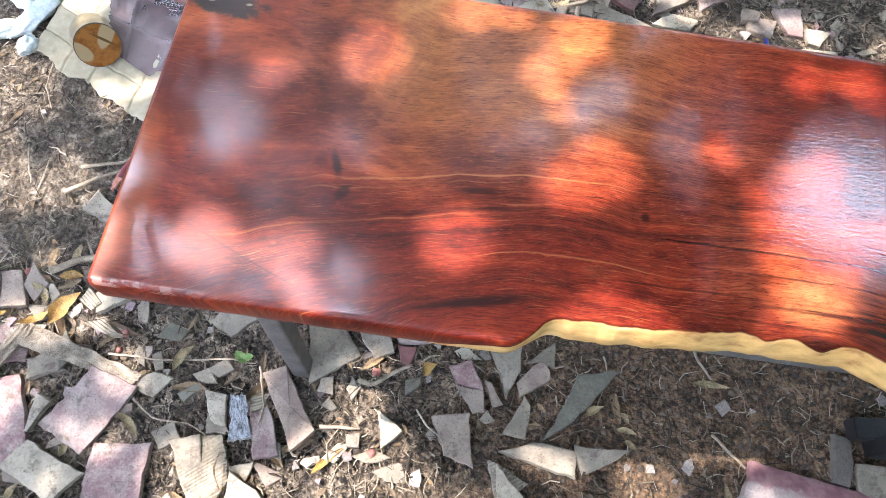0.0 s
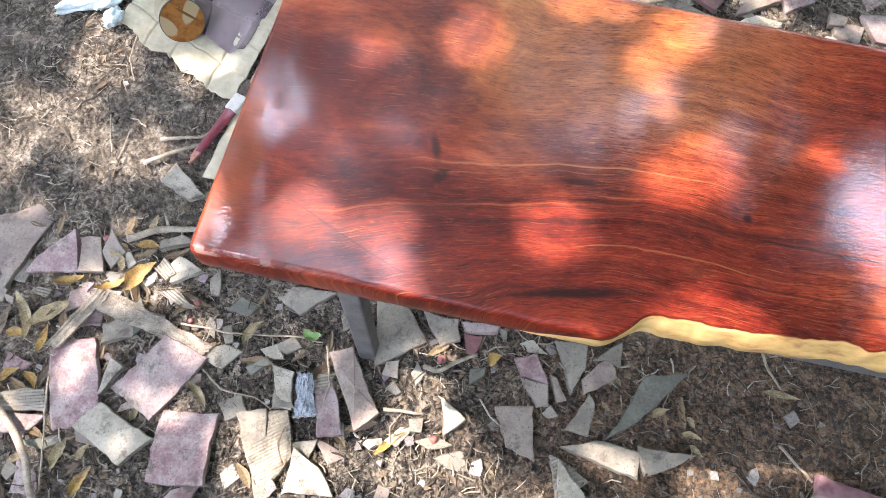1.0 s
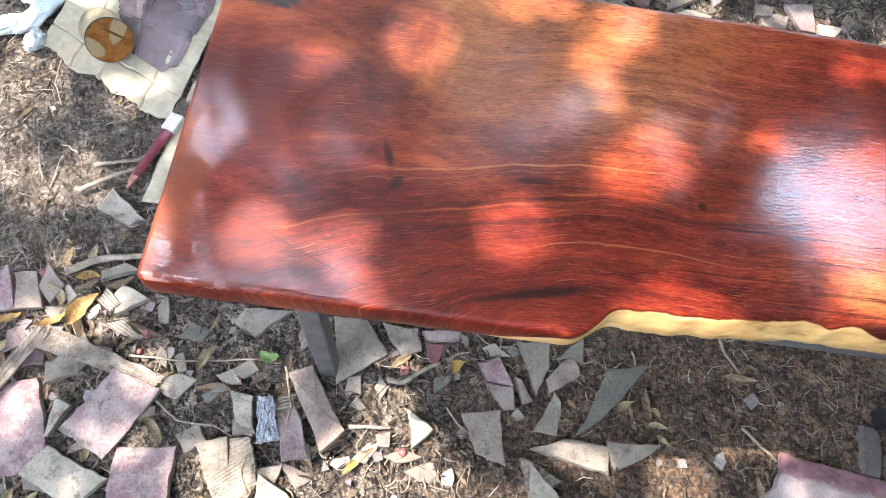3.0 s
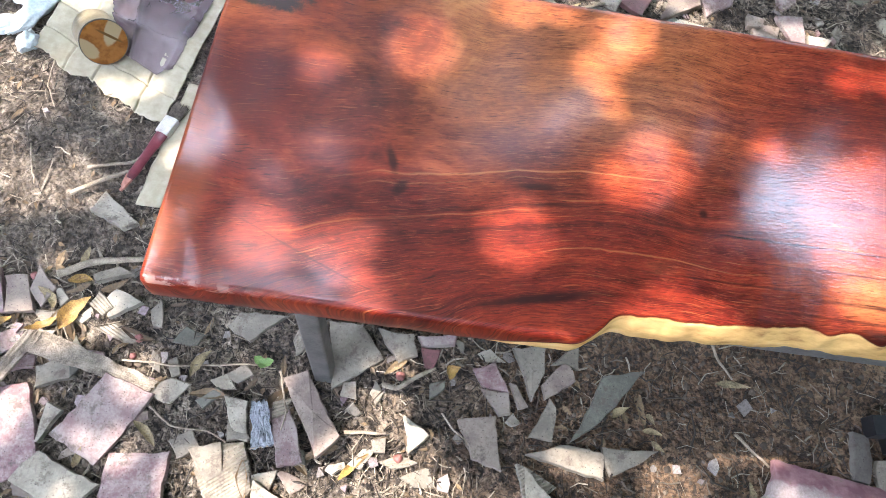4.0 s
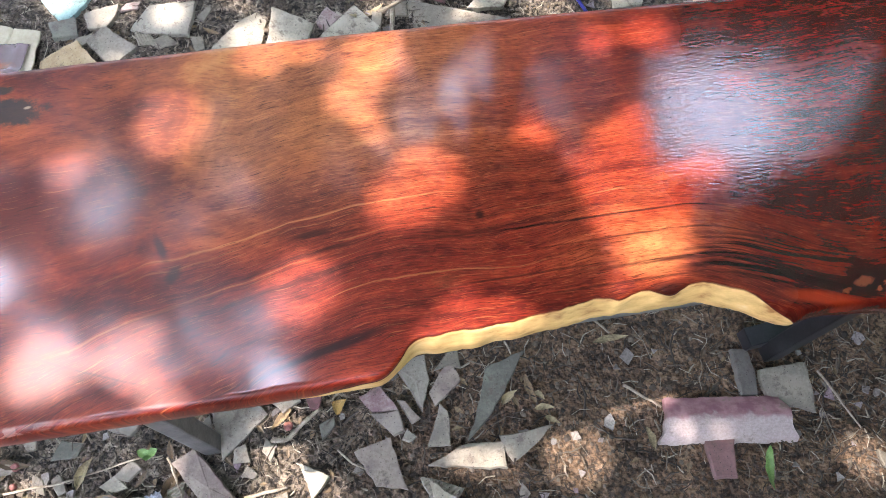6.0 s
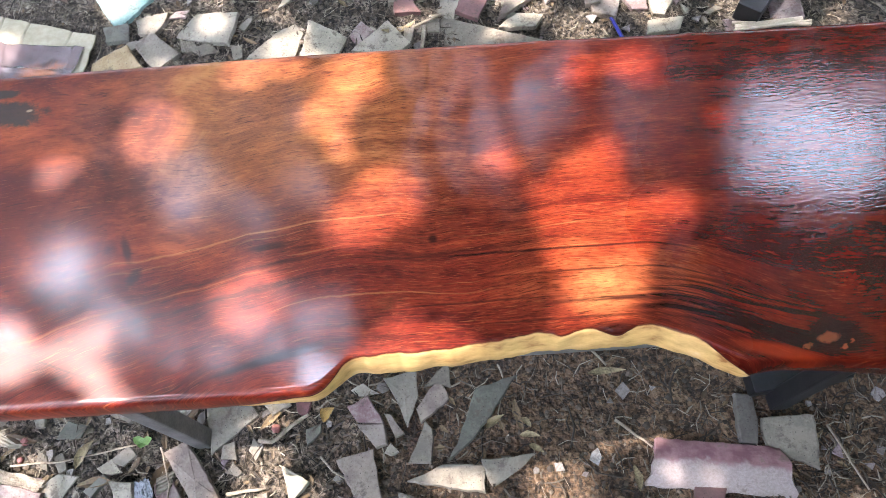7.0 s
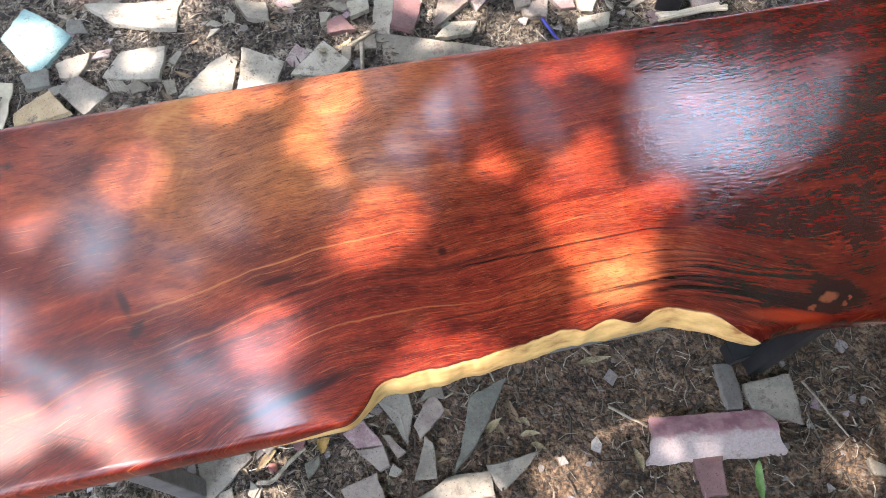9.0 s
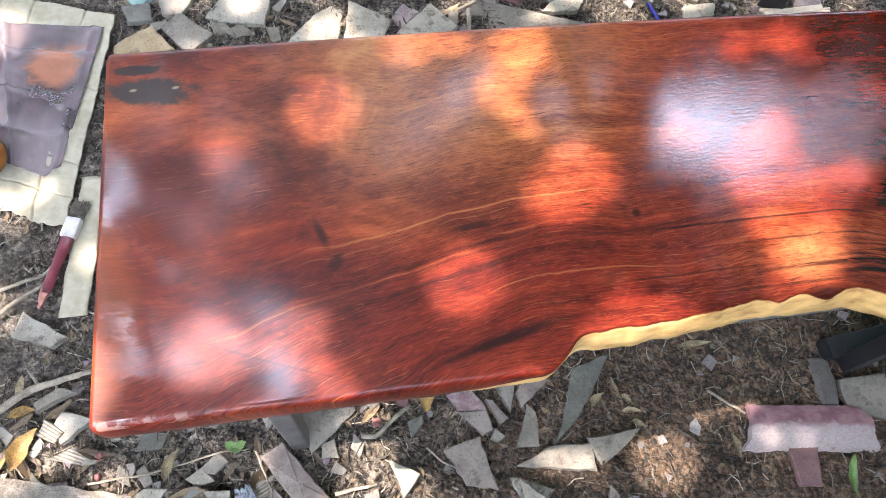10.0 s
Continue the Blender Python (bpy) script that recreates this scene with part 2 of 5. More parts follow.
    # black heart streaks that gather towards the knot
    heart_y = n.math("ADD", n.math("ADD", y, n.math("MULTIPLY", n.span(x, 0.69, 0.86), 0.046)), n.math("MULTIPLY", n.math("SUBTRACT", wob2, 0.5), 0.010))
    heart = n.noise(n.join(n.math("MULTIPLY", x, 7.0), n.math("MULTIPLY", heart_y, 210), 41.0), 1.0, 3, 0.6)
    zone = n.blob((x, heart_y, z), 0.765, -0.302, 0.085, 0.027, 0, 0.45)
    colour = n.mix(n.math("MULTIPLY", n.math("MULTIPLY", n.span(heart, 0.44, 0.56), zone), 0.85), colour, (0.010, 0.003, 0.003))
    # chipped pale film along the near edge by the corner
    chipped = n.noise(n.scaled(p, (70, 40, 220)), 1.0, 3, 0.6)
    lip = n.math("MULTIPLY", n.math("MULTIPLY", n.span(z, -0.0050, -0.0030), n.span(y, -0.362, -0.3665)), n.span(x, 0.16, 0.0, 0.0, 1.0))
    colour = n.mix(n.math("MULTIPLY", n.math("MULTIPLY", lip, n.span(chipped, 0.47, 0.56)), 0.5), colour, (0.50, 0.31, 0.24))
    # greenish black iron stain near the corner
    grit = n.noise(p, 55, 5, 0.7)
    stain = n.math("MAXIMUM", n.blob((n.math("ADD", x, n.math("MULTIPLY", wob2, 0.02)), n.math("ADD", y, n.math("MULTIPLY", wob, 0.02)), z), 0.055, -0.035, 0.042, 0.015, -4, 0.7), n.blob(xyz, 0.03, -0.020, 0.022, 0.006, 0, 0.6))
    stain = n.span(n.math("ADD", stain, n.math("MULTIPLY", n.math("SUBTRACT", grit, 0.5), 1.6)), 0.30, 0.75)
    colour = n.mix(n.math("MULTIPLY", stain, 0.9), colour, (0.020, 0.024, 0.022))
    for cx, cy in ((0.028, -0.044), (0.068, -0.044)):
        colour = n.mix(n.blob(xyz, cx, cy, 0.0032, 0.0016, 8), colour, (0.33, 0.27, 0.18))
    # wetter orange oil at the end grain
    wet = n.blob((n.math("ADD", x, n.math("MULTIPLY", wob, 0.03)), y, z), 0.02, -0.27, 0.03, 0.085, 4, 0.35)
    colour = n.mix(n.math("MULTIPLY", wet, 0.4), colour, (0.30, 0.075, 0.018))
    # knot with pale rotted pockets
    for cx, cy, rx, ry in ((0.838, -0.3515, 0.0090, 0.0048), (0.817, -0.3585, 0.0036, 0.0026), (0.849, -0.361, 0.0028, 0.0020), (0.855, -0.357, 0.0020, 0.0016)):
        colour = n.mix(n.blob((n.math("ADD", x, n.math("MULTIPLY", n.math("SUBTRACT", grit, 0.5), 0.022)), n.math("ADD", y, n.math("MULTIPLY", n.math("SUBTRACT", grit, 0.5), 0.014)), z), cx, cy, rx, ry, 10, 0.35), colour, (0.18, 0.056, 0.024))
    red_tongue = n.blob((x, n.math("ADD", y, n.math("MULTIPLY", wob2, 0.006)), z), 0.792, -0.358, 0.034, 0.006, -16, 0.5)
    colour = n.mix(n.math("MULTIPLY", red_tongue, 0.7), colour, (0.32, 0.03, 0.008))
    # sapwood on the raw near edge
    limit = n.math("ADD", n.span(x, 0.25, 0.385, -0.046, -0.012), n.span(x, 0.385, 0.41, 0.0, 0.0105))
    limit = n.math("SUBTRACT", limit, n.math("ADD", n.span(x, 0.725, 0.770, 0.0, 0.016), n.span(x, 0.762, 0.790, 0.0, 0.034)))
    burn = n.blob((x, y, z), 0.652, -0.336, 0.016, 0.012, 0, 0.6)
    limit = n.math("SUBTRACT", limit, n.math("MULTIPLY", n.math("MULTIPLY", burn, n.span(wob2, 0.35, 0.6)), 0.006))
    limit = n.math("ADD", limit, n.math("MULTIPLY", n.math("SUBTRACT", wob2, 0.5), 0.004))
    raw = n.math("MULTIPLY", n.span(n.math("SUBTRACT", z, limit), 0.0009, -0.0009), n.span(y, -0.25, -0.28))
    sap_tone = n.noise(n.join(n.math("MULTIPLY", x, 30), n.math("MULTIPLY", y, 60), n.math("MULTIPLY", z, 70)), 1.0, 4, 0.6)
    sap = n.ramp(sap_tone, (0.28, (0.34, 0.15, 0.05)), (0.42, (0.62, 0.36, 0.13)), (0.60, (0.78, 0.48, 0.18)), (0.80, (0.84, 0.60, 0.31)))
    rim = n.math("MULTIPLY", n.span(n.math("SUBTRACT", z, limit), -0.0005, 0.0008), n.span(n.math("SUBTRACT", z, limit), 0.0035, 0.0012))
    rim = n.math("MULTIPLY", n.math("MULTIPLY", rim, n.span(y, -0.25, -0.28)), n.span(streak, 0.35, 0.55, 0.4, 1.0))
    rim = n.math("MULTIPLY", rim, n.span(z, -0.0002, -0.0009))
    colour = n.mix(n.math("MULTIPLY", rim, 0.8), colour, (0.055, 0.010, 0.006))
    colour = n.mix(raw, colour, sap)
    # brushed oil film: ripples along the grain
    ripple = n.noise(n.join(n.math("MULTIPLY", x, 200), n.math("MULTIPLY", g, 560), z), 1.0, 2, 0.55)
    ripple2 = n.noise(n.join(n.math("MULTIPLY", x, 90), n.math("MULTIPLY", g, 310), z), 1.0, 2, 0.5)
    coatn = n.bump(n.math("ADD", n.math("MULTIPLY", ripple, 0.7), ripple2), n.math("ADD", n.span(x, 0.40, 0.75, 0.020, 0.056), n.span(x, 0.03, 0.07, 0.006, 0.0)), 0.0024)
    rough = n.math("ADD", n.span(x, 0.40, 0.85, 0.42, 0.24), n.math("MULTIPLY", n.math("SUBTRACT", wob, 0.5), 0.16))
    rough = n.mix(raw, rough, (0.55, 0.55, 0.55))
    n.feed(n.bsdf.inputs["Coat Normal"], coatn)
    return n.done(colour, rough, coatn, IOR=1.5, Coat_Weight=n.math("MULTIPLY", n.math("SUBTRACT", 1.0, raw), n.span(z, -0.0006, -0.00002, 0.03, 1.0)), Coat_Roughness=n.math("ADD", n.span(x, 0.30, 0.62, 0.11, 0.038), n.span(x, 0.03, 0.08, -0.085, 0.0)), Coat_IOR=1.66, Specular_IOR_Level=n.math("MULTIPLY", n.span(x, 0.16, 0.55, 0.42, 0.08), n.span(z, -0.0006, -0.00002, 0.3, 1.0)))


TILE = {
    "pale": ((0.221, 0.194, 0.144), (0.350, 0.310, 0.236)), "grey": ((0.130, 0.111, 0.082), (0.227, 0.196, 0.145)), "ribbed": ((0.149, 0.129, 0.095), (0.272, 0.235, 0.176)),
    "mauve": ((0.165, 0.082, 0.085), (0.31, 0.250, 0.222)), "mauvegrey": ((0.149, 0.104, 0.086), (0.247, 0.200, 0.153)), "slate": ((0.065, 0.064, 0.047), (0.133, 0.131, 0.095)),
    "red": ((0.104, 0.025, 0.029), (0.188, 0.063, 0.063)), "dark": ((0.059, 0.050, 0.043), (0.110, 0.097, 0.081)), "yellow": ((0.272, 0.169, 0.063), (0.401, 0.288, 0.144)),
    "cyan": ((0.142, 0.251, 0.230), (0.233, 0.351, 0.322)),
}


def tile_material(style):
    low, high = TILE[style]
    n = Nodes("tile_" + style)
    p = n.world()
    own = n.place()
    chance = n.chance()
    stain = n.noise(p, 26, 5, 0.65)
    speck = n.noise(p, 240, 3, 0.7)
    colour = n.mix(n.span(n.math("ADD", stain, n.math("MULTIPLY", n.math("SUBTRACT", speck, 0.5), 0.5)), 0.32, 0.68), low, high)
    colour = n.mix(n.span(chance, 0.0, 1.0, 0.0, 0.28), colour, (0.23, 0.21, 0.18))
    dirt = n.noise(p, 42, 6, 0.75)
    colour = n.mix(n.math("MULTIPLY", n.span(dirt, 0.52, 0.66), 0.8), colour, (0.085, 0.064, 0.047))
    dots = n.put("ShaderNodeTexVoronoi", {"Vector": p, "Scale": 170.0}).outputs["Distance"]
    colour = n.mix(n.math("MULTIPLY", n.span(dots, 0.18, 0.09), 0.8), colour, (0.03, 0.022, 0.018))
    high_ = n.math("ADD", n.math("MULTIPLY", speck, 0.6), n.math("MULTIPLY", dirt, 0.8))
    if style == "ribbed":
        u, v, w = n.split(own)
        high_ = n.math("ADD", high_, n.math("MULTIPLY", n.math("SINE", n.math("MULTIPLY", v, 1400.0)), 0.8))
    return n.done(colour, 0.75, n.bump(high_, 0.6, 0.0012))


def plain(name, a, b, scale, rough=0.7, bump=0.3, depth=0.001, **more):
    """Two tones of one colour in patches and grain."""
    n = Nodes(name)
    p = n.world()
    f = n.math("ADD", n.math("MULTIPLY", n.noise(p, scale, 5, 0.6), 0.6), n.math("MULTIPLY", n.noise(p, scale * 9, 3, 0.6), 0.4))
    return n.done(n.mix(n.span(f, 0.35, 0.65), a, b), rough, n.bump(f, bump, depth), **more)


def scatter_material(name, *tones, rough=0.85):
    """Loose bits, each with a tone of its own."""
    n = Nodes(name)
    c = n.ramp(n.island(), *[(i / max(1, len(tones) - 1), t) for i, t in enumerate(tones)])
    grain = n.noise(n.world(), 300, 3, 0.6)
    return n.done(n.mix(n.span(grain, 0.3, 0.7), n.mix(0.55, c, (0.05, 0.04, 0.03)), c), rough)


def leaf_material():
    n = Nodes("canopy_leaf")
    c = n.ramp(n.island(), (0.0, (0.035, 0.075, 0.018)), (0.5, (0.06, 0.12, 0.028)), (1.0, (0.11, 0.16, 0.04)))
    n.done(c, 0.5)
    thin = n.put("ShaderNodeBsdfTranslucent", {0: c})
    both = n.put("ShaderNodeMixShader", {0: 0.09, 1: n.bsdf.outputs[0], 2: thin.outputs[0]})
    n.tree.links.new(both.outputs[0], n.tree.nodes["Material Output"].inputs[0])
    return n.material


def sheet_paint_material():
    n = Nodes("green_sheet_paint")
    p = n.world()
    x, y, z = n.split(p)
    runs = n.noise(n.scaled(p, (30, 30, 3)), 1.0, 4, 0.6)
    chips = n.noise(p, 55, 4, 0.7)
    colour = n.mix(n.span(runs, 0.35, 0.65), (0.008, 0.070, 0.040), (0.020, 0.135, 0.080))
    # pale patches painted at the far end to strengthen the sunlight there
    sun_tint = n.math("MULTIPLY", n.span(n.noise(n.scaled(p, (26, 26, 7)), 1.0, 5, 0.65), 0.44, 0.60), n.span(n.math("ADD", y, n.math("MULTIPLY", chips, 0.15)), -0.12, 0.06))
    colour = n.mix(n.math("MULTIPLY", sun_tint, 0.85), colour, (0.23, 0.45, 0.35))
    colour = n.mix(n.math("MULTIPLY", n.span(chips, 0.66, 0.72), 0.7), colour, (0.30, 0.33, 0.27))
    colour = n.mix(n.math("MULTIPLY", n.span(n.math("ADD", z, n.math("MULTIPLY", chips, -0.1)), 0.02, -0.03), 0.8), colour, (0.24, 0.20, 0.15))
    return n.done(colour, 0.5, n.bump(runs, 0.2, 0.002), Specular_IOR_Level=0.3)


SOIL = soil_material()
WOOD = wood_material()
TILES = {style: tile_material(style) for style in TILE}
LEAF = leaf_material()
BARK = plain("bark", (0.09, 0.065, 0.045), (0.2, 0.155, 0.115), 14, 0.9, 0.8, 0.01)
STEEL = plain("primed_steel", (0.10, 0.098, 0.095), (0.19, 0.18, 0.17), 30, 0.5, 0.2, 0.0006, Metallic=0.35)
BLACK = plain("black_steel", (0.008, 0.008, 0.009), (0.022, 0.021, 0.022), 25, 0.45, 0.2, 0.0006)
GREEN = sheet_paint_material()
PLASTER = plain("lime_plaster", (0.27, 0.235, 0.185), (0.56, 0.51, 0.43), 22, 0.9, 0.8, 0.004)
CARD = plain("cardboard", (0.30, 0.26, 0.17), (0.43, 0.38, 0.27), 9, 0.8, 0.2, 0.001)
STRAW = scatter_material("straw", (0.012, 0.009, 0.007), (0.05, 0.036, 0.025), (0.17, 0.135, 0.095), (0.46, 0.40, 0.30))
CLOD = scatter_material("clods", (0.016, 0.011, 0.007), (0.075, 0.052, 0.034), (0.12, 0.09, 0.062), (0.19, 0.148, 0.105))
CHIP = scatter_material("chips", (0.16, 0.135, 0.12), (0.30, 0.27, 0.24), (0.24, 0.165, 0.18), (0.38, 0.36, 0.32))
DRY = scatter_material("dry_leaf", (0.07, 0.042, 0.02), (0.24, 0.165, 0.085), (0.13, 0.092, 0.06))
YELLOW_LEAF = plain("yellow_leaf", (0.11, 0.055, 0.016), (0.40, 0.25, 0.065), 45, 0.6, 0.6, 0.002)
TAN_LEAF = plain("tan_leaf", (0.10, 0.072, 0.036), (0.36, 0.285, 0.155), 45, 0.7, 0.6, 0.002)
WEED_LEAF = plain("weed_leaf", (0.065, 0.135, 0.025), (0.16, 0.26, 0.07), 60, 0.5, 0.3, 0.0008)
GREY_BARK = plain("weathered_wood", (0.10, 0.08, 0.058), (0.30, 0.255, 0.195), 60, 0.9, 0.9, 0.004)
TWIG = plain("twig_bark", (0.16, 0.125, 0.09), (0.36, 0.30, 0.22), 60, 0.9, 0.6, 0.001)


# ---- mesh helpers ----
def mesh_of(name, verts, faces, material, smooth=False):
    me = bpy.data.meshes.new(name)
    me.from_pydata([tuple(v) for v in verts], [], faces)
    me.materials.append(material)
    me.polygons.foreach_set("use_smooth", [smooth] * len(me.polygons))
    me.update()
    return me


def thing(name, me, m, label, category, group="", kind=""):
    ob = new(name, me)
    ob.matrix_world = m
    return tagged(ob, label, category, group, kind)


def holder(name, m, label, category, group="", kind=""):
    return thing(name, None, m, label, category, group, kind)


def part(name, data, material, parent, label="", m=None):
    """One mesh object under a thing or under a part. data: a bmesh, a mesh or (verts, faces)."""
    if isinstance(data, bmesh.types.BMesh):
        me = bpy.data.meshes.new(name)
        data.to_mesh(me)
        data.free()
        me.materials.append(material)
    elif isinstance(data, tuple):
        me = mesh_of(name, data[0], data[1], material)
    else:
        me = data
    ob = new(name, me)
    ob.parent = parent
    if m is not None:
        ob.matrix_basis = m
    return tagged(ob, label)


def smooth(ob):
    ob.data.polygons.foreach_set("use_smooth", [True] * len(ob.data.polygons))
    return ob


def rise(x, y):
    """Height of the ground: flat trodden soil with low lumps."""
    return 0.009 * noise.noise((x * 4.5, y * 4.5, 0.3)) + 0.005 * noise.noise((x * 15, y * 15, 2.3)) - 0.002


def step(t, a, b):
    t = min(1.0, max(0.0, (t - a) / (b - a)))
    return t * t * (3 - 2 * t)


def box(sx, sy, sz, bevel=0.0, at=(0, 0, 0)):
    bm = bmesh.new()
    bmesh.ops.create_cube(bm, size=1, matrix=Matrix.Translation(at) @ Matrix.Diagonal((sx, sy, sz, 1)))
    if bevel:
        bmesh.ops.bevel(bm, geom=bm.edges[:], offset=bevel, segments=2, profile=0.6, affect="EDGES")
    return bm


def tube(points, radii, sides=8, capped=True):
    """Verts and faces of a round bar along points."""
    verts, faces = [], []
    pts = [Vector(p) for p in points]
    for i, p in enumerate(pts):
        way = (pts[min(i + 1, len(pts) - 1)] - pts[max(i - 1, 0)]).normalized()
        a = way.cross(Vector((0.31, 0.2, 0.93))).normalized()
        b = way.cross(a)
        r = radii[i] if hasattr(radii, "__len__") else radii
        for k in range(sides):
            w = 2 * math.pi * k / sides
            verts.append(p + r * (math.cos(w) * a + math.sin(w) * b))
    for i in range(len(pts) - 1):
        for k in range(sides):
            q = (k + 1) % sides
            faces.append((i * sides + k, i * sides + q, (i + 1) * sides + q, (i + 1) * sides + k))
    if capped:
        faces.append(tuple(range(sides))[::-1])
        faces.append(tuple((len(pts) - 1) * sides + k for k in range(sides)))
    return verts, faces


def lathe(profile, sides=40):
    """Verts and faces of a turned form from (radius, height) pairs."""
    verts, faces = [], []
    for r, z in profile:
        for k in range(sides):
            w = 2 * math.pi * k / sides
            verts.append((r * math.cos(w), r * math.sin(w), z))
    for i in range(len(profile) - 1):
        for k in range(sides):
            q = (k + 1) % sides
            faces.append((i * sides + k, i * sides + q, (i + 1) * sides + q, (i + 1) * sides + k))
    faces.append(tuple(range(sides))[::-1])
    faces.append(tuple((len(profile) - 1) * sides + k for k in range(sides)))
    return verts, faces


# ---- ground ----
def axis_steps(a, b, pitch, reach):
    inner = list(np.arange(a, b, pitch))
    outer = [0.03 * 1.75 ** k for k in range(1, 17)]
    return [a - d for d in reversed(outer) if d < reach] + inner + [b + d for d in outer if d < reach]


def build_ground():
    xs, ys = axis_steps(-0.8, 1.7, 0.008, 300), axis_steps(-0.75, 1.15, 0.008, 300)
    verts = [(x, y, rise(x, y) + (0.0055 * noise.noise((x * 48, y * 48, 7.7)) + 0.003 * noise.noise((x * 110, y * 110, 1.7)) if abs(x) < 2.5 and abs(y) < 2 else 0)) for y in ys for x in xs]
    w = len(xs)
    faces = [(j * w + i, j * w + i + 1, (j + 1) * w + i + 1, (j + 1) * w + i) for j in range(len(ys) - 1) for i in range(w - 1)]
    thing("ground", mesh_of("ground", verts, faces, SOIL, True), Matrix(), "bare trodden brown soil strewn with straw", "ground", kind="structure")


build_ground()

# ---- green sheet wall ----
WALL_A, WALL_U = Vector((1.486, 0.249, 0)), Vector((-0.438, -0.899, 0)).normalized()
WALL_M = Matrix.Translation(WALL_A) @ Matrix((( WALL_U.x, -WALL_U.y, 0, 0), (WALL_U.y, WALL_U.x, 0, 0), (0, 0, 1, 0), (0, 0, 0, 1)))


def build_wall():
    wall = holder("wall_east", WALL_M, "green painted corrugated metal sheet wall on a pale plaster strip", "wall", kind="structure")
    pitch, depth = 0.076, 0.0040
    for start in (0.02, 0.78, 1.54, 2.30):
        cols = 10 * 12 + 1
        verts, faces = [], []
        for side in (0, 1):
            for i in range(cols):
                s = start + 0.775 * i / (cols - 1)
                d = 0.0085 - depth * max(0.0, math.cos(2 * math.pi * s / pitch)) ** 5 + 0.0010 * noise.noise((s * 5, 3.3, start)) + 0.0012 * side
                for zz in (0.012 + 0.004 * noise.noise((s * 9, start, 0)), 0.3, 0.9, 1.5, 2.1):
                    verts.append((s, d, zz))
        for side in (0, 1):
            for i in range(cols - 1):
                for k in range(4):
                    a = (side * cols + i) * 5 + k
                    f = (a, a + 5, a + 6, a + 1)
                    faces.append(f if side == 0 else f[::-1])
        for i in range(cols - 1):
            for k in (0, 4):
                a, b = i * 5 + k, (cols + i) * 5 + k
                faces.append((a, b, b + 5, a + 5))
        smooth(part("sheet", mesh_of("sheet", verts, faces, GREEN), GREEN, wall))
    verts, faces = [], []
    count = 700
    for i in range(count + 1):
        s = -0.22 + 3.3 * i / count
        out = -0.007 + 0.005 * noise.noise((s * 9, 1.1, 0)) + 0.003 * noise.noise((s * 75, 4.1, 0)) + 0.002 * noise.noise((s * 170, 7.1, 0))
        top = 0.020 + 0.006 * noise.noise((s * 18, 5.5, 0))
        for d, zz in ((out - 0.004, -0.02), (out, top * 0.7), (out + 0.006, top), (0.04, top)):
            verts.append((s, d, zz))
    for i in range(count):
        for k in range(3):
            a = i * 4 + k
            faces.append((a, a + 4, a + 5, a + 1))
    part("plaster_strip", (verts, faces), PLASTER, wall, "crumbling pale plaster strip at the foot")


build_wall()

# ---- slab table ----
TOP, THICK = 0.45, 0.042


def near_edge(x, smoothed=1.0):
    """The live edge: straight, a scalloped notch of raw sapwood (smoother below), then straight again."""
    y = -0.371 - 0.019 * step(x, 0.78, 1.0)
    y += 0.029 * step(x, 0.375, 0.425) + 0.010 * step(x, 0.47, 0.60) - 0.038 * step(x, 0.685, 0.775)
    y += smoothed * (0.003 * math.exp(-((x - 0.632) / 0.013) ** 2) - 0.003 * math.exp(-((x - 0.608) / 0.010) ** 2) - 0.0045 * math.exp(-((x - 0.656) / 0.009) ** 2) + 0.002 * math.exp(-((x - 0.685) / 0.014) ** 2) + 0.0015 * math.exp(-((x - 0.722) / 0.010) ** 2))
    raw = step(x, 0.38, 0.42) * (1 - step(x, 0.75, 0.79))
    return y + raw * (0.0025 * noise.noise((x * 45, 0.7, 0)) + 0.001 * noise.noise((x * 140, 3.7, 0))) + 0.0006 * noise.noise((x * 60, 9.7, 0))


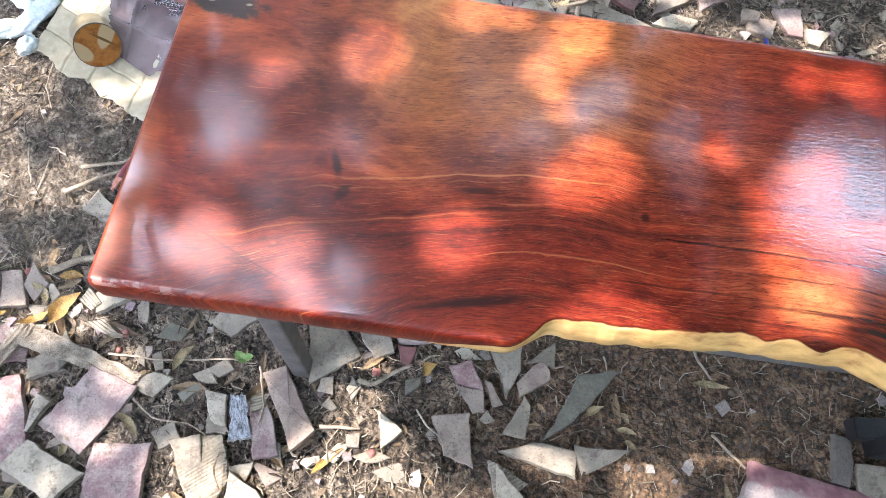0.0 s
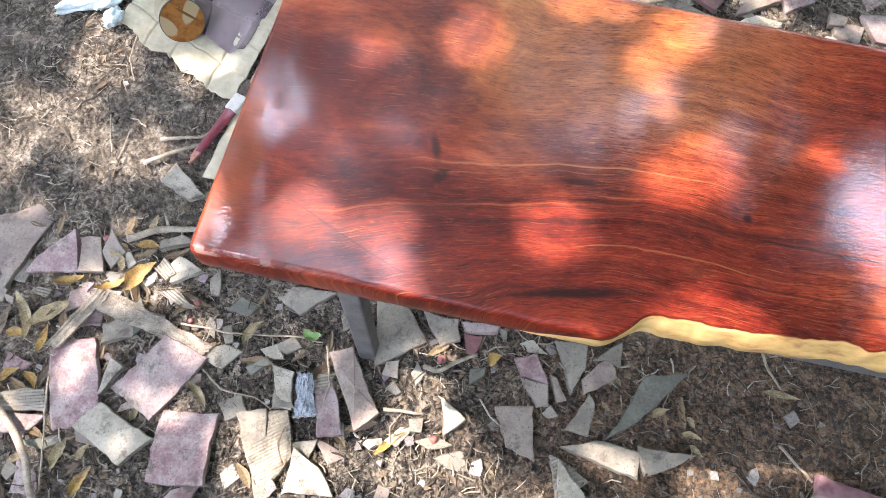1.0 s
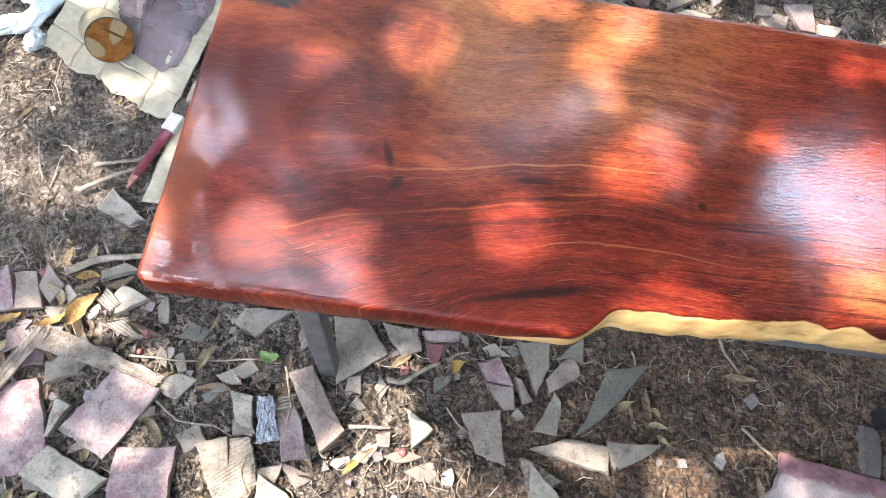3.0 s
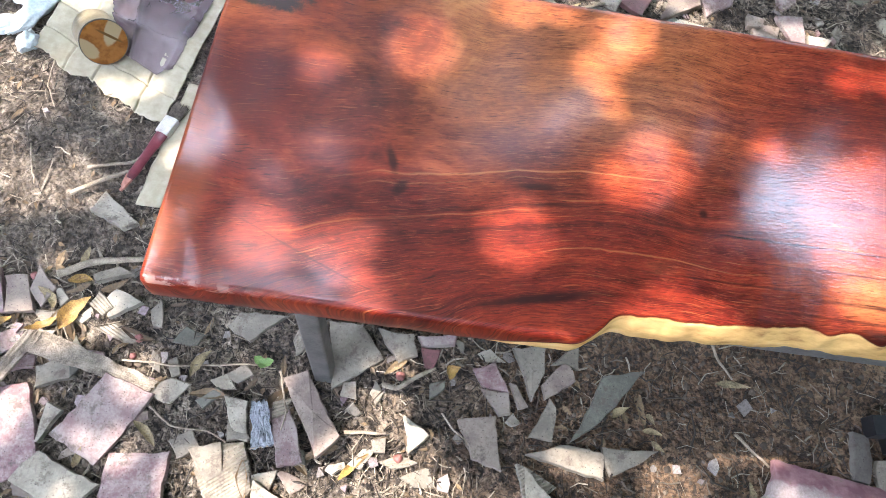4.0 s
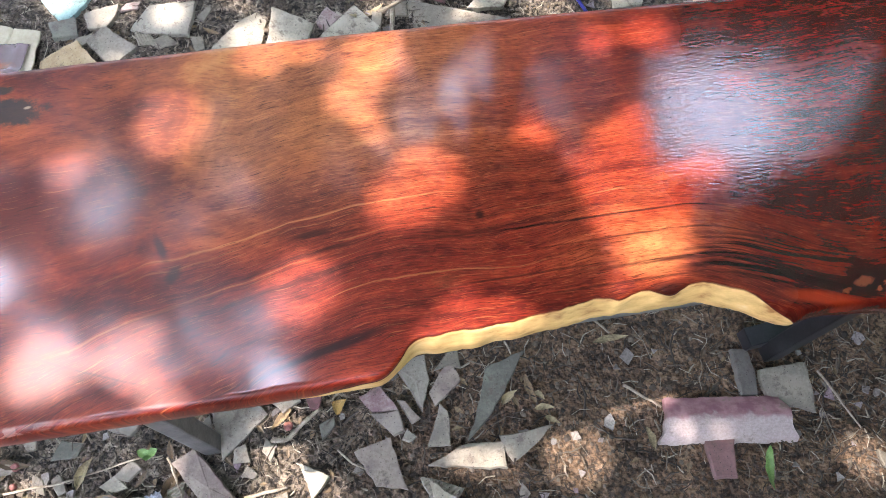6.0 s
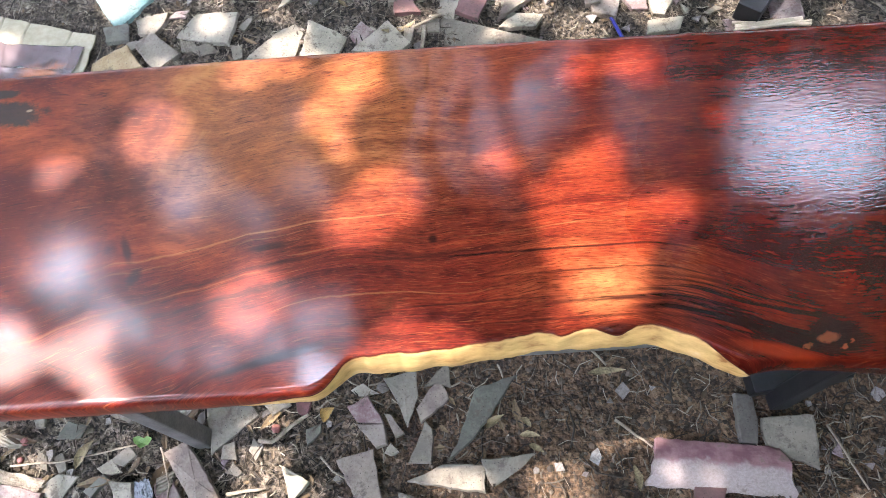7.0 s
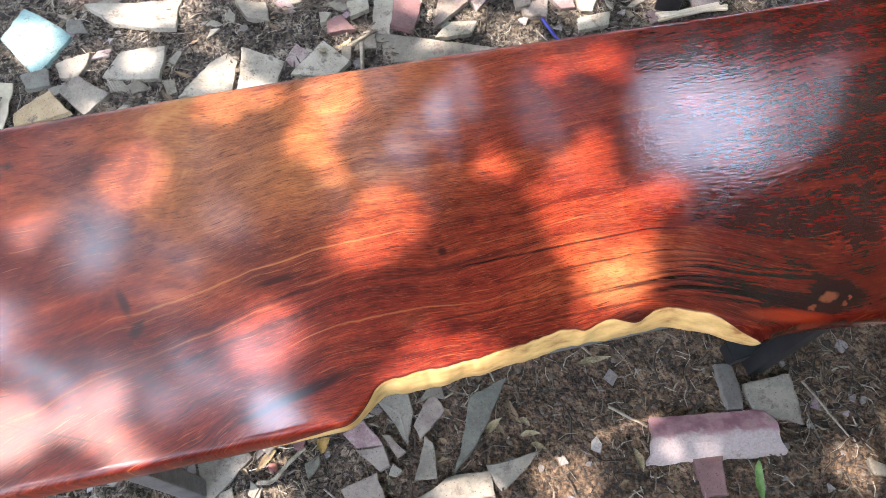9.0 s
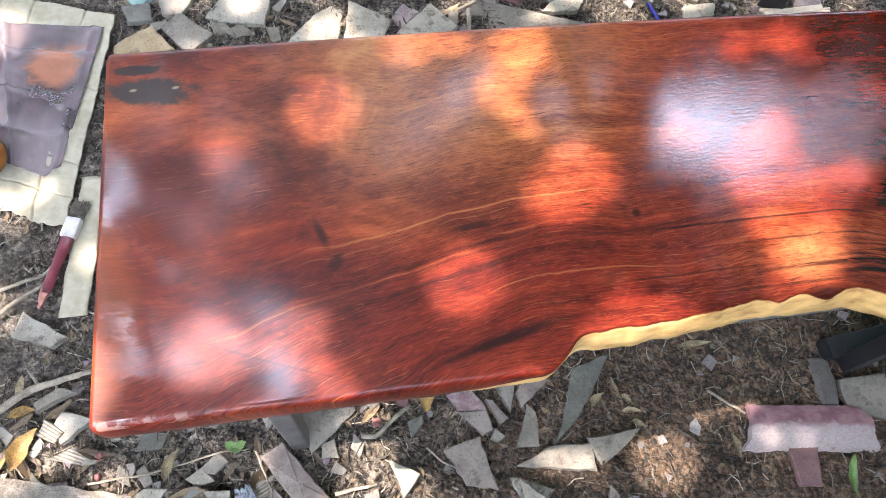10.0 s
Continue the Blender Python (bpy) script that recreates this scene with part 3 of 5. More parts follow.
def build_table():
    table = holder("slab_table", Matrix.Translation((0, 0, 0)), "low oiled red hardwood slab table with a pale raw edge", "table")
    cols = 420
    us = [i / cols for i in range(cols + 1)]
    corner = 0.007

    def rounded(d):
        return corner - math.sqrt(max(0.0, corner ** 2 - max(0.0, corner - d) ** 2))

    rings = ((0.0050, 0.0), (0.0022, -0.0010), (0.0006, -0.0032), (0.0, -0.007), (-0.0005, -0.020), (0.0005, -0.034), (0.004, -THICK))
    verts, faces = [], []
    for inset, z in rings:
        near, far = [], []
        for u in us:
            xn, xf = 1.062 * u, 1.100 * u
            xn2 = min(max(xn, inset), 1.062 - inset)
            xf2 = min(max(xf, inset), 1.100 - inset)
            lip = rounded(min(u * 1.08, (1 - u) * 1.08))
            raw = step(xn, 0.39, 0.43) * (1 - step(xn, 0.76, 0.80))
            swell = raw * (-0.006 * step(-z, 0.004, 0.03) + 0.003 * noise.noise((xn * 30, z * 40, 5)) * step(-z, 0.002, 0.02))
            swell += 0.001 * step(-z, 0.006, 0.03) * math.exp(-((xn - 0.70) / 0.04) ** 2)
            near.append((xn2, near_edge(xn, 1.0 - 0.85 * step(-z, 0.004, 0.03)) + inset + lip + swell, z))
            far.append((xf2, -0.012 * u + 0.005 + 0.005 * math.sin(math.pi * min(1.0, 1.25 * u)) - inset - lip + 0.0008 * noise.noise((xf * 12, 2, 0)), z))
        verts += near + far
    m = cols + 1
    inner = 14
    # top face as rows between the near and the far line of the first ring
    base = len(verts)
    for j in range(1, inner):
        for i in range(m):
            a, b = Vector(verts[i]), Vector(verts[m + i])
            verts.append(tuple(a.lerp(b, (j - 1) / (inner - 2) * 0.984 + 0.008)))
    row = lambda j: 0 if j == 0 else (m if j == inner else base + (j - 1) * m)
    for j in range(inner):
        for i in range(cols):
            faces.append((row(j) + i, row(j) + i + 1, row(j + 1) + i + 1, row(j + 1) + i))
    for k in range(len(rings) - 1):
        p, q = k * 2 * m, (k + 1) * 2 * m
        for i in range(cols):
            faces.append((q + i, q + i + 1, p + i + 1, p + i))
            faces.append((p + m + i, p + m + i + 1, q + m + i + 1, q + m + i))
        if k == 0:
            left = [row(j) for j in range(inner + 1)]
            right = [row(j) + cols for j in range(inner + 1)]
            faces.append((q + 0, *left, q + m))
            faces.append((q + m + cols, *right[::-1], q + cols))
        else:
            faces.append((q, p, p + m, q + m))
            faces.append((p + cols, q + cols, q + m + cols, p + m + cols))
    q = (len(rings) - 1) * 2 * m
    for i in range(cols):
        faces.append((q + i + 1, q + i, q + m + i, q + m + i + 1))
    top = part("tabletop", mesh_of("tabletop", verts, faces, WOOD), WOOD, table, "", Matrix.Translation((0, 0, TOP)))
    smooth(top)
    height = TOP - THICK
    for lx, ly in ((0.123, -0.320), (0.123, -0.045), (0.972, -0.318), (0.972, -0.050)):
        g = rise(lx, ly) - 0.006
        leg = part("leg", box(0.026, 0.026, height - g, 0.003, (0, 0, (height + g) / 2)), STEEL if lx < 0.5 else BLACK, table, "grey primed square steel tube leg" if lx < 0.5 else "black square steel tube leg", Matrix.Translation((lx, ly, 0)))
    for ly in (-0.318, -0.048):
        part("rail", box(0.80, 0.025, 0.03, 0.002), STEEL, table, "", Matrix.Translation((0.55, ly, height - 0.0155)))


build_table()

# ---- broken tiles ----
LABELS = {
    "pale": "broken pale fibre cement tile shard lying on soil", "grey": "broken dusty grey tile shard lying on soil", "ribbed": "broken grey tile shard with a ribbed underside",
    "mauve": "broken tile shard with faded mauve paint", "mauvegrey": "broken tile shard, worn mauve paint over grey", "slate": "broken dark slate-green tile shard",
    "red": "small broken tile shard with dark red paint", "dark": "narrow dark grey tile shard, dirty", "yellow": "yellowish broken tile shard", "cyan": "pale blue-green painted broken shard",
}
laid = []


def shard(style, x, y, turn, length, width, skew, flare, slant, thick=0.011):
    """A broken tile piece: a four-sided outline with chipped edges, a little bowed, lying on the ground."""
    rng = random.Random(int(abs(x * 7919 + y * 104729) * 1000))
    a, b, c = Vector((length / 2, 0)), Vector((skew, width / 2)), Vector((flare, slant))
    size = max(0.012, min(length, width))
    corners = [u * a + v * b + u * v * c for u, v in ((-1, -1), (1, -1), (1, 1), (-1, 1))]
    ring = []
    for k in range(4):
        p, q = corners[k], corners[(k + 1) % 4]
        out = (q - p).normalized()
        out = Vector((out.y, -out.x))
        parts = max(2, min(9, int((q - p).length / 0.011)))
        bow = rng.uniform(-0.03, 0.04) * (q - p).length
        for i in range(parts):
            f = i / parts
            jag = 0 if i == 0 else rng.uniform(-0.0016, 0.0014) * min(1, size / 0.03)
            ring.append(p.lerp(q, f) + out * (jag + bow * 4 * f * (1 - f)))
    m = len(ring)
    mid = Vector((sum(p.x for p in ring) / m, sum(p.y for p in ring) / m))
    bowl = rng.uniform(-0.10, 0.16)

    def lift(p):
        return bowl * (p.y ** 2) / max(size, 0.03)

    verts, faces = [], []
    for shrink, z in ((0.90, thick), (0.985, thick - 0.0006), (1.0, thick - 0.002), (1.0, 0.0008), (0.97, 0.0)):
        for p in ring:
            q = mid + (p - mid) * shrink
            verts.append((q.x, q.y, z + lift(q) + (0.0004 * rng.uniform(-1, 1) if shrink > 0.98 else 0)))
    verts += [(mid.x, mid.y, thick + lift(mid)), (mid.x, mid.y, lift(mid))]
    for r in range(4):
        for i in range(m):
            j = (i + 1) % m
            faces.append((r * m + j, r * m + i, (r + 1) * m + i, (r + 1) * m + j))
    for i in range(m):
        j = (i + 1) % m
        faces += [(i, j, 5 * m), (4 * m + j, 4 * m + i, 5 * m + 1)]
    reach = max(length, width) / 2
    below = sum(1 for px, py, pr in laid if math.hypot(px - x, py - y) < 0.7 * (pr + reach))
    laid.append((x, y, reach))
    ground = max(rise(x, y), 0.5 * rise(x, y) + 0.5 * max(rise(x + reach * 0.7 * math.cos(w), y + reach * 0.7 * math.sin(w)) for w in (0, 1.6, 3.1, 4.7)))
    pose_ = Matrix.Translation((x, y, ground + 0.0015 + 0.0045 * below)) @ pose(0, 0, 0, rng.uniform(-8, 8), rng.uniform(-8, 8), turn)
    return thing("tile_shard", mesh_of("tile_shard", verts, faces, TILES[style]), pose_, LABELS[style], "tile shard", "broken tile shards on the ground")


shard("mauvegrey", -0.450, -0.252, 66, 0.089, 0.068, 0.020, -0.017, -0.015)
shard("mauve", -0.386, -0.281, 100, 0.048, 0.071, -0.012, -0.010, -0.008)
shard("mauvegrey", -0.330, -0.268, 12, 0.036, 0.057, -0.005, -0.002, 0.000)
shard("mauve", -0.281, -0.459, 24, 0.068, 0.124, -0.001, -0.000, -0.000)
shard("mauve", -0.163, -0.422, 61, 0.111, 0.073, -0.005, -0.003, -0.001)
shard("pale", -0.200, -0.515, 55, 0.053, 0.092, -0.011, -0.002, 0.001)
shard("ribbed", 0.020, -0.482, 39, 0.064, 0.090, 0.008, 0.002, -0.014)
shard("mauvegrey", 0.119, -0.380, 40, 0.039, 0.116, 0.006, -0.002, -0.004)
shard("mauve", 0.083, -0.416, 18, 0.031, 0.083, -0.003, -0.002, 0.000)
shard("grey", 0.011, -0.404, 12, 0.017, 0.061, -0.006, -0.007, -0.000)
shard("grey", 0.156, -0.281, 25, 0.064, 0.079, 0.002, -0.010, -0.010)
shard("grey", 0.005, -0.264, 49, 0.046, 0.044, -0.015, -0.010, 0.003)
shard("pale", -0.187, -0.261, 39, 0.036, 0.034, -0.004, -0.008, 0.003)
shard("slate", -0.029, -0.378, 44, 0.034, 0.014, 0.000, 0.001, -0.001)
shard("ribbed", -0.350, -0.502, 16, 0.090, 0.028, -0.003, -0.001, 0.002)
shard("mauve", -0.343, -0.533, 14, 0.074, 0.024, 0.003, 0.006, -0.002)
shard("pale", -0.231, -0.442, 78, 0.050, 0.014, 0.001, 0.001, 0.005)
shard("grey", -0.244, -0.371, 25, 0.051, 0.032, -0.000, -0.002, 0.001)
shard("grey", 0.228, -0.267, 10, 0.041, 0.043, -0.008, 0.006, -0.005)
shard("red", 0.271, -0.282, -8, 0.021, 0.030, -0.002, 0.004, 0.002)
shard("mauve", 0.363, -0.296, 9, 0.036, 0.037, -0.007, -0.001, 0.005)
shard("mauvegrey", 0.381, -0.332, 2, 0.029, 0.035, -0.008, 0.006, -0.002)
shard("grey", 0.426, -0.271, 39, 0.044, 0.056, 0.011, 0.001, -0.012)
shard("mauvegrey", 0.464, -0.288, 43, 0.055, 0.026, 0.005, -0.000, 0.003)
shard("grey", 0.477, -0.255, 27, 0.034, 0.021, -0.001, 0.009, 0.008)
shard("grey", 0.451, -0.348, 74, 0.056, 0.023, 0.001, 0.004, -0.005)
shard("slate", 0.541, -0.305, 61, 0.090, 0.039, -0.033, 0.010, 0.005)
shard("mauvegrey", 0.358, -0.390, 1, 0.049, 0.064, -0.009, 0.003, 0.006)
shard("grey", 0.492, -0.397, 48, 0.039, 0.075, -0.024, 0.004, -0.012)
shard("grey", 0.562, -0.383, 24, 0.051, 0.031, -0.012, -0.014, -0.006)
shard("ribbed", 0.429, -0.435, 37, 0.029, 0.055, -0.002, -0.013, -0.001)
shard("pale", 0.401, -0.355, 42, 0.014, 0.014, -0.001, 0.001, 0.002)
shard("pale", 0.258, -0.388, 44, 0.021, 0.046, 0.004, -0.009, -0.001)
shard("grey", 0.216, -0.415, 9, 0.019, 0.019, -0.000, 0.001, 0.001)
shard("mauve", 0.281, -0.254, 10, 0.055, 0.015, -0.000, 0.003, 0.000)
shard("mauvegrey", 0.406, -0.318, 7, 0.012, 0.035, -0.007, -0.001, -0.002)
shard("mauve", -0.095, -0.512, 8, 0.083, 0.100, -0.000, 0.000, -0.000)
shard("pale", 0.084, -0.512, -6, 0.055, 0.046, -0.010, -0.006, -0.008)
shard("grey", -0.007, -0.462, 28, 0.034, 0.046, -0.001, 0.005, -0.004)
shard("pale", 0.018, -0.402, -6, 0.026, 0.053, -0.012, 0.004, 0.000)
shard("pale", 0.447, -0.453, -21, 0.042, 0.029, -0.011, 0.004, -0.010)
shard("grey", 0.974, -0.374, -12, 0.070, 0.061, -0.004, 0.000, 0.007)
shard("dark", 0.918, -0.342, -9, 0.025, 0.072, -0.001, 0.000, 0.000)
shard("grey", 1.091, -0.503, -33, 0.026, 0.017, -0.002, 0.004, -0.002)
shard("red", 0.845, -0.455, -8, 0.040, 0.066, 0.000, 0.004, 0.000)
shard("pale", 0.207, 0.410, 68, 0.112, 0.059, -0.021, -0.006, -0.013)
shard("pale", 0.287, 0.391, -17, 0.076, 0.092, 0.000, 0.004, -0.008)
shard("pale", 0.412, 0.392, 39, 0.070, 0.074, -0.009, 0.012, 0.001)
shard("grey", 0.603, 0.383, -23, 0.201, 0.055, 0.020, 0.025, -0.009)
shard("pale", 0.544, 0.522, -30, 0.043, 0.132, -0.019, 0.003, 0.001)
shard("red", 0.581, 0.480, -43, 0.057, 0.086, -0.019, 0.006, -0.007)
shard("mauvegrey", 0.673, 0.500, 27, 0.065, 0.071, 0.024, -0.016, -0.004)
shard("mauve", 0.742, 0.518, 15, 0.068, 0.065, 0.003, 0.005, -0.010)
shard("pale", 0.674, 0.423, 47, 0.042, 0.046, -0.020, 0.005, -0.003)
shard("pale", 0.387, 0.582, -9, 0.074, 0.065, 0.016, 0.017, -0.003)
shard("mauve", 0.357, 0.712, -7, 0.119, 0.094, -0.006, 0.014, 0.002)
shard("pale", 0.496, 0.513, 15, 0.043, 0.037, 0.006, 0.001, -0.001)
shard("red", 0.449, 0.479, 12, 0.042, 0.036, -0.002, -0.004, 0.004)
shard("grey", 0.296, 0.546, -14, 0.052, 0.047, -0.011, 0.004, 0.002)
shard("slate", 0.254, 0.631, 19, 0.064, 0.042, -0.002, 0.000, -0.005)
shard("mauve", 0.117, 0.656, -18, 0.047, 0.061, 0.000, 0.007, -0.002)
shard("pale", 0.183, 0.734, -12, 0.090, 0.047, -0.006, 0.003, 0.004)
shard("pale", 0.149, 0.834, 25, 0.038, 0.058, 0.007, 0.002, -0.000)
shard("pale", 0.202, 0.822, -16, 0.047, 0.057, -0.002, 0.002, -0.000)
shard("pale", 0.639, 0.635, -7, 0.057, 0.031, 0.006, 0.008, 0.001)
shard("mauvegrey", 0.754, 0.591, 0, 0.080, 0.031, -0.046, 0.004, 0.001)
shard("pale", 0.560, 0.678, -25, 0.030, 0.064, -0.007, -0.000, -0.005)
shard("grey", 0.612, 0.553, -23, 0.034, 0.036, -0.000, 0.002, -0.001)
shard("grey", 0.464, 0.560, -5, 0.038, 0.036, -0.009, 0.001, -0.003)
shard("pale", 0.543, 0.353, -2, 0.053, 0.012, -0.002, -0.003, 0.000)
shard("slate", 0.313, 0.641, -8, 0.040, 0.030, -0.005, 0.001, -0.000)
shard("pale", 0.426, 0.501, -3, 0.017, 0.030, 0.003, 0.003, -0.002)
shard("grey", 0.455, 0.410, -31, 0.019, 0.028, -0.005, 0.000, 0.003)
shard("mauvegrey", 0.829, 0.439, -10, 0.051, 0.041, 0.000, 0.004, 0.004)
shard("mauve", 0.171, 0.656, -25, 0.025, 0.025, 0.001, 0.002, -0.000)
shard("mauve", 0.880, 0.547, 9, 0.043, 0.061, -0.002, 0.004, -0.010)
shard("mauve", 0.888, 0.458, 3, 0.041, 0.057, -0.007, 0.006, 0.002)
shard("pale", 0.933, 0.428, -10, 0.033, 0.034, 0.002, 0.006, 0.001)
shard("mauvegrey", 0.811, 0.459, -4, 0.031, 0.029, 0.002, 0.001, -0.002)
shard("mauve", 1.168, 0.408, 1, 0.059, 0.061, 0.003, -0.001, -0.001)
shard("pale", 0.934, 0.384, 4, 0.065, 0.030, 0.006, 0.002, -0.000)
shard("grey", 1.208, 0.476, 7, 0.064, 0.040, 0.005, 0.001, 0.001)
shard("pale", 1.152, 0.538, 30, 0.049, 0.045, 0.022, -0.001, -0.008)
shard("pale", 0.755, 0.612, -27, 0.150, 0.050, 0.000, 0.004, 0.004, 0.018)
shard("yellow", 1.196, 0.488, 10, 0.050, 0.030, 0.004, 0.004, 0.000)
shard("pale", 1.135, 0.556, 62, 0.085, 0.034, 0.004, 0.002, 0.002)
shard("yellow", -0.107, 0.393, 13, 0.087, 0.050, -0.006, -0.007, 0.010)
shard("grey", -0.028, 0.415, 38, 0.052, 0.077, -0.002, -0.004, -0.000)
shard("slate", -0.113, 0.465, 10, 0.045, 0.042, -0.001, 0.001, 0.002)
shard("grey", -0.049, 0.480, -1, 0.051, 0.043, 0.004, 0.008, 0.005)
shard("pale", 0.070, 0.467, 68, 0.068, 0.096, -0.009, -0.004, -0.007)
shard("pale", -0.238, -0.121, 59, 0.031, 0.073, -0.000, 0.004, 0.005)
shard("grey", -0.210, -0.222, 24, 0.046, 0.017, -0.006, -0.003, 0.001)
shard("cyan", -0.119, 0.563, 53, 0.092, 0.114, 0.014, -0.007, 0.002)
shard("pale", 0.078, 0.584, -8, 0.151, 0.070, -0.014, 0.016, 0.008)


def build_fragments():
    """Smaller broken pieces among the large ones."""
    rng = random.Random(77)
    for x0, x1, y0, y1, count in ((-0.45, 0.22, -0.62, -0.26, 90), (0.22, 0.60, -0.50, -0.24, 14), (-0.10, 1.15, 0.36, 0.80, 110), (-0.55, -0.30, -0.55, -0.20, 10)):
        for _ in range(count):
            long = rng.uniform(0.016, 0.042)
            x, y = rng.uniform(x0, x1), rng.uniform(y0, y1)
            if any(math.hypot(px - x, py - y) < 0.62 * (pr + long / 2) for px, py, pr in laid):
                continue
            shard(rng.choice(("pale", "grey", "grey", "mauvegrey", "mauve", "ribbed", "slate")), x, y, rng.uniform(0, 360), long, long * rng.uniform(0.35, 0.9),
                  rng.uniform(-0.3, 0.3) * long, rng.uniform(-0.12, 0.12) * long, rng.uniform(-0.12, 0.12) * long, 0.005)


build_fragments()

# ---- tree overhead ----
SPOTS_TABLE = [(.208, -.083, .034), (.110, -.125, .018), (.318, -.279, .030), (.092, -.318, .032), (.173, -.320, .026), (.450, -.182, .034), (.408, -.202, .022),
               (.420, -.030, .032), (.385, -.080, .022), (.300, -.012, .022), (.345, -.010, .014), (.658, -.042, .018), (.722, -.042, .022), (.642, -.210, .050)]
SPOTS_TABLE_2 = [(.722, -.212, .020), (.650, -.290, .038), (.568, -.145, .017), (.420, -.205, .026), (.405, -.120, .012), (.670, -.150, .018), (.612, -.258, .010), (.692, -.256, .010), (.462, -.330, .024), (.505, -.338, .020), (.428, -.346, .016), (.612, -.318, .014), (.790, -.118, .009),
                 (.871, -.299, .008), (.941, -.311, .020), (.640, -.255, .018), (.24, -.40, .02)]
SPOTS_GROUND = [(.157, .596, .05), (.341, .724, .06), (.620, .507, .035), (.367, .615, .03), (.144, .855, .06), (.78, .40, .045), (.08, .57, .045), (-.12, .558, .05), (.08, .475, .03),
                (-.32, -.08, .05), (-.46, .09, .06), (-.474, -.041, .06), (-.55, -.14, .04), (-.157, -.009, .02), (-.285, -.45, .022), (-.124, -.346, .022)]
SPOTS_GROUND_2 = [(.235, -.350, .060), (.202, -.453, .060), (.255, -.405, .045), (.300, -.480, .055), (.400, -.510, .050), (.480, -.392, .022), (-.003, -.498, .05), (.636, -.420, .040), (.806, -.418, .014), (.862, -.424, .008), (1.055, -.493, .028), (.03, -.56, .05), (.10, -.51, .04),
                  (-.20, -.27, .018), (-.40, .31, .05), (-.30, .085, .025), (-.24, .11, .02), (-.33, .43, .05), (.47, .45, .03), (.70, .46, .03), (.25, .42, .03), (.92, .43, .035),
                  (-.02, .50, .03), (.28, .36, .02), (.50, .62, .03)]
SPOTS_WALL = [(1.310, -.110, .24, .075), (1.305, -.12, .35, .06), (1.303, -.127, .17, .05), (1.43, .135, .20, .085), (1.141, -.459, .03, .03), (1.24, -.25, .26, .014), (1.40, .07, .42, .08), (1.46, .19, .08, .05), (1.37, .01, .14, .025)]
dapple = random.Random(40)
SPOTS_SMALL = [(dapple.uniform(x0, x1), dapple.uniform(y0, y1), dapple.choice((.008, .012, .018, .026)))
               for x0, x1, y0, y1, count in ((-.62, -.24, -.24, .42, 42), (-.58, .34, -.68, -.40, 26), (-.40, .10, -.40, -.26, 10), (-.1, 1.2, .36, .95, 34)) for _ in range(count)]
CROWN, BOUGH = 4.5, 2.6
# crown gaps fitted to the camera's view mirrored in the tabletop: x, y, half width, half depth
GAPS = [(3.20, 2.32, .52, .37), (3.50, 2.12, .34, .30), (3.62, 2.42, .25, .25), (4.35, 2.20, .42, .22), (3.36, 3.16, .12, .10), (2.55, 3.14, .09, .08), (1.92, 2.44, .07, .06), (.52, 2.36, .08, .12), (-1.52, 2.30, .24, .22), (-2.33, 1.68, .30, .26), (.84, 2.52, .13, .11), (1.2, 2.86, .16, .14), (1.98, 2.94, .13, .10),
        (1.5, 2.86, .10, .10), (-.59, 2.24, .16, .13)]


def beam(x, y, z, r):
    k = (BOUGH - z) / -SUN_WAY.z
    return x - SUN_WAY.x * k, y - SUN_WAY.y * k, r


def leaf_sheet(rng, count, xr, yr, zr, size, keep):
    """Folded pointed leaves, scattered through a thick layer."""
    verts, faces = [], []
    shape = ((-0.5, 0, 0), (-0.15, 0.27, 0.05), (0.2, 0.22, 0.05), (0.5, 0, -0.03), (0.2, -0.22, 0.05), (-0.15, -0.27, 0.05))
    for _ in range(count):
        x, y, z = rng.uniform(*xr), rng.uniform(*yr), rng.uniform(*zr)
        s = size * rng.uniform(0.75, 1.3)
        if not keep(x, y, z, s, rng):
            continue
        m = pose(x, y, z, rng.uniform(-38, 38), rng.uniform(-38, 38), rng.uniform(0, 360))
        k = len(verts)
        verts += [m @ (Vector(v) * s) for v in shape]
        faces += [(k, k + 3, k + 2, k + 1), (k, k + 5, k + 4, k + 3)]
    return verts, faces


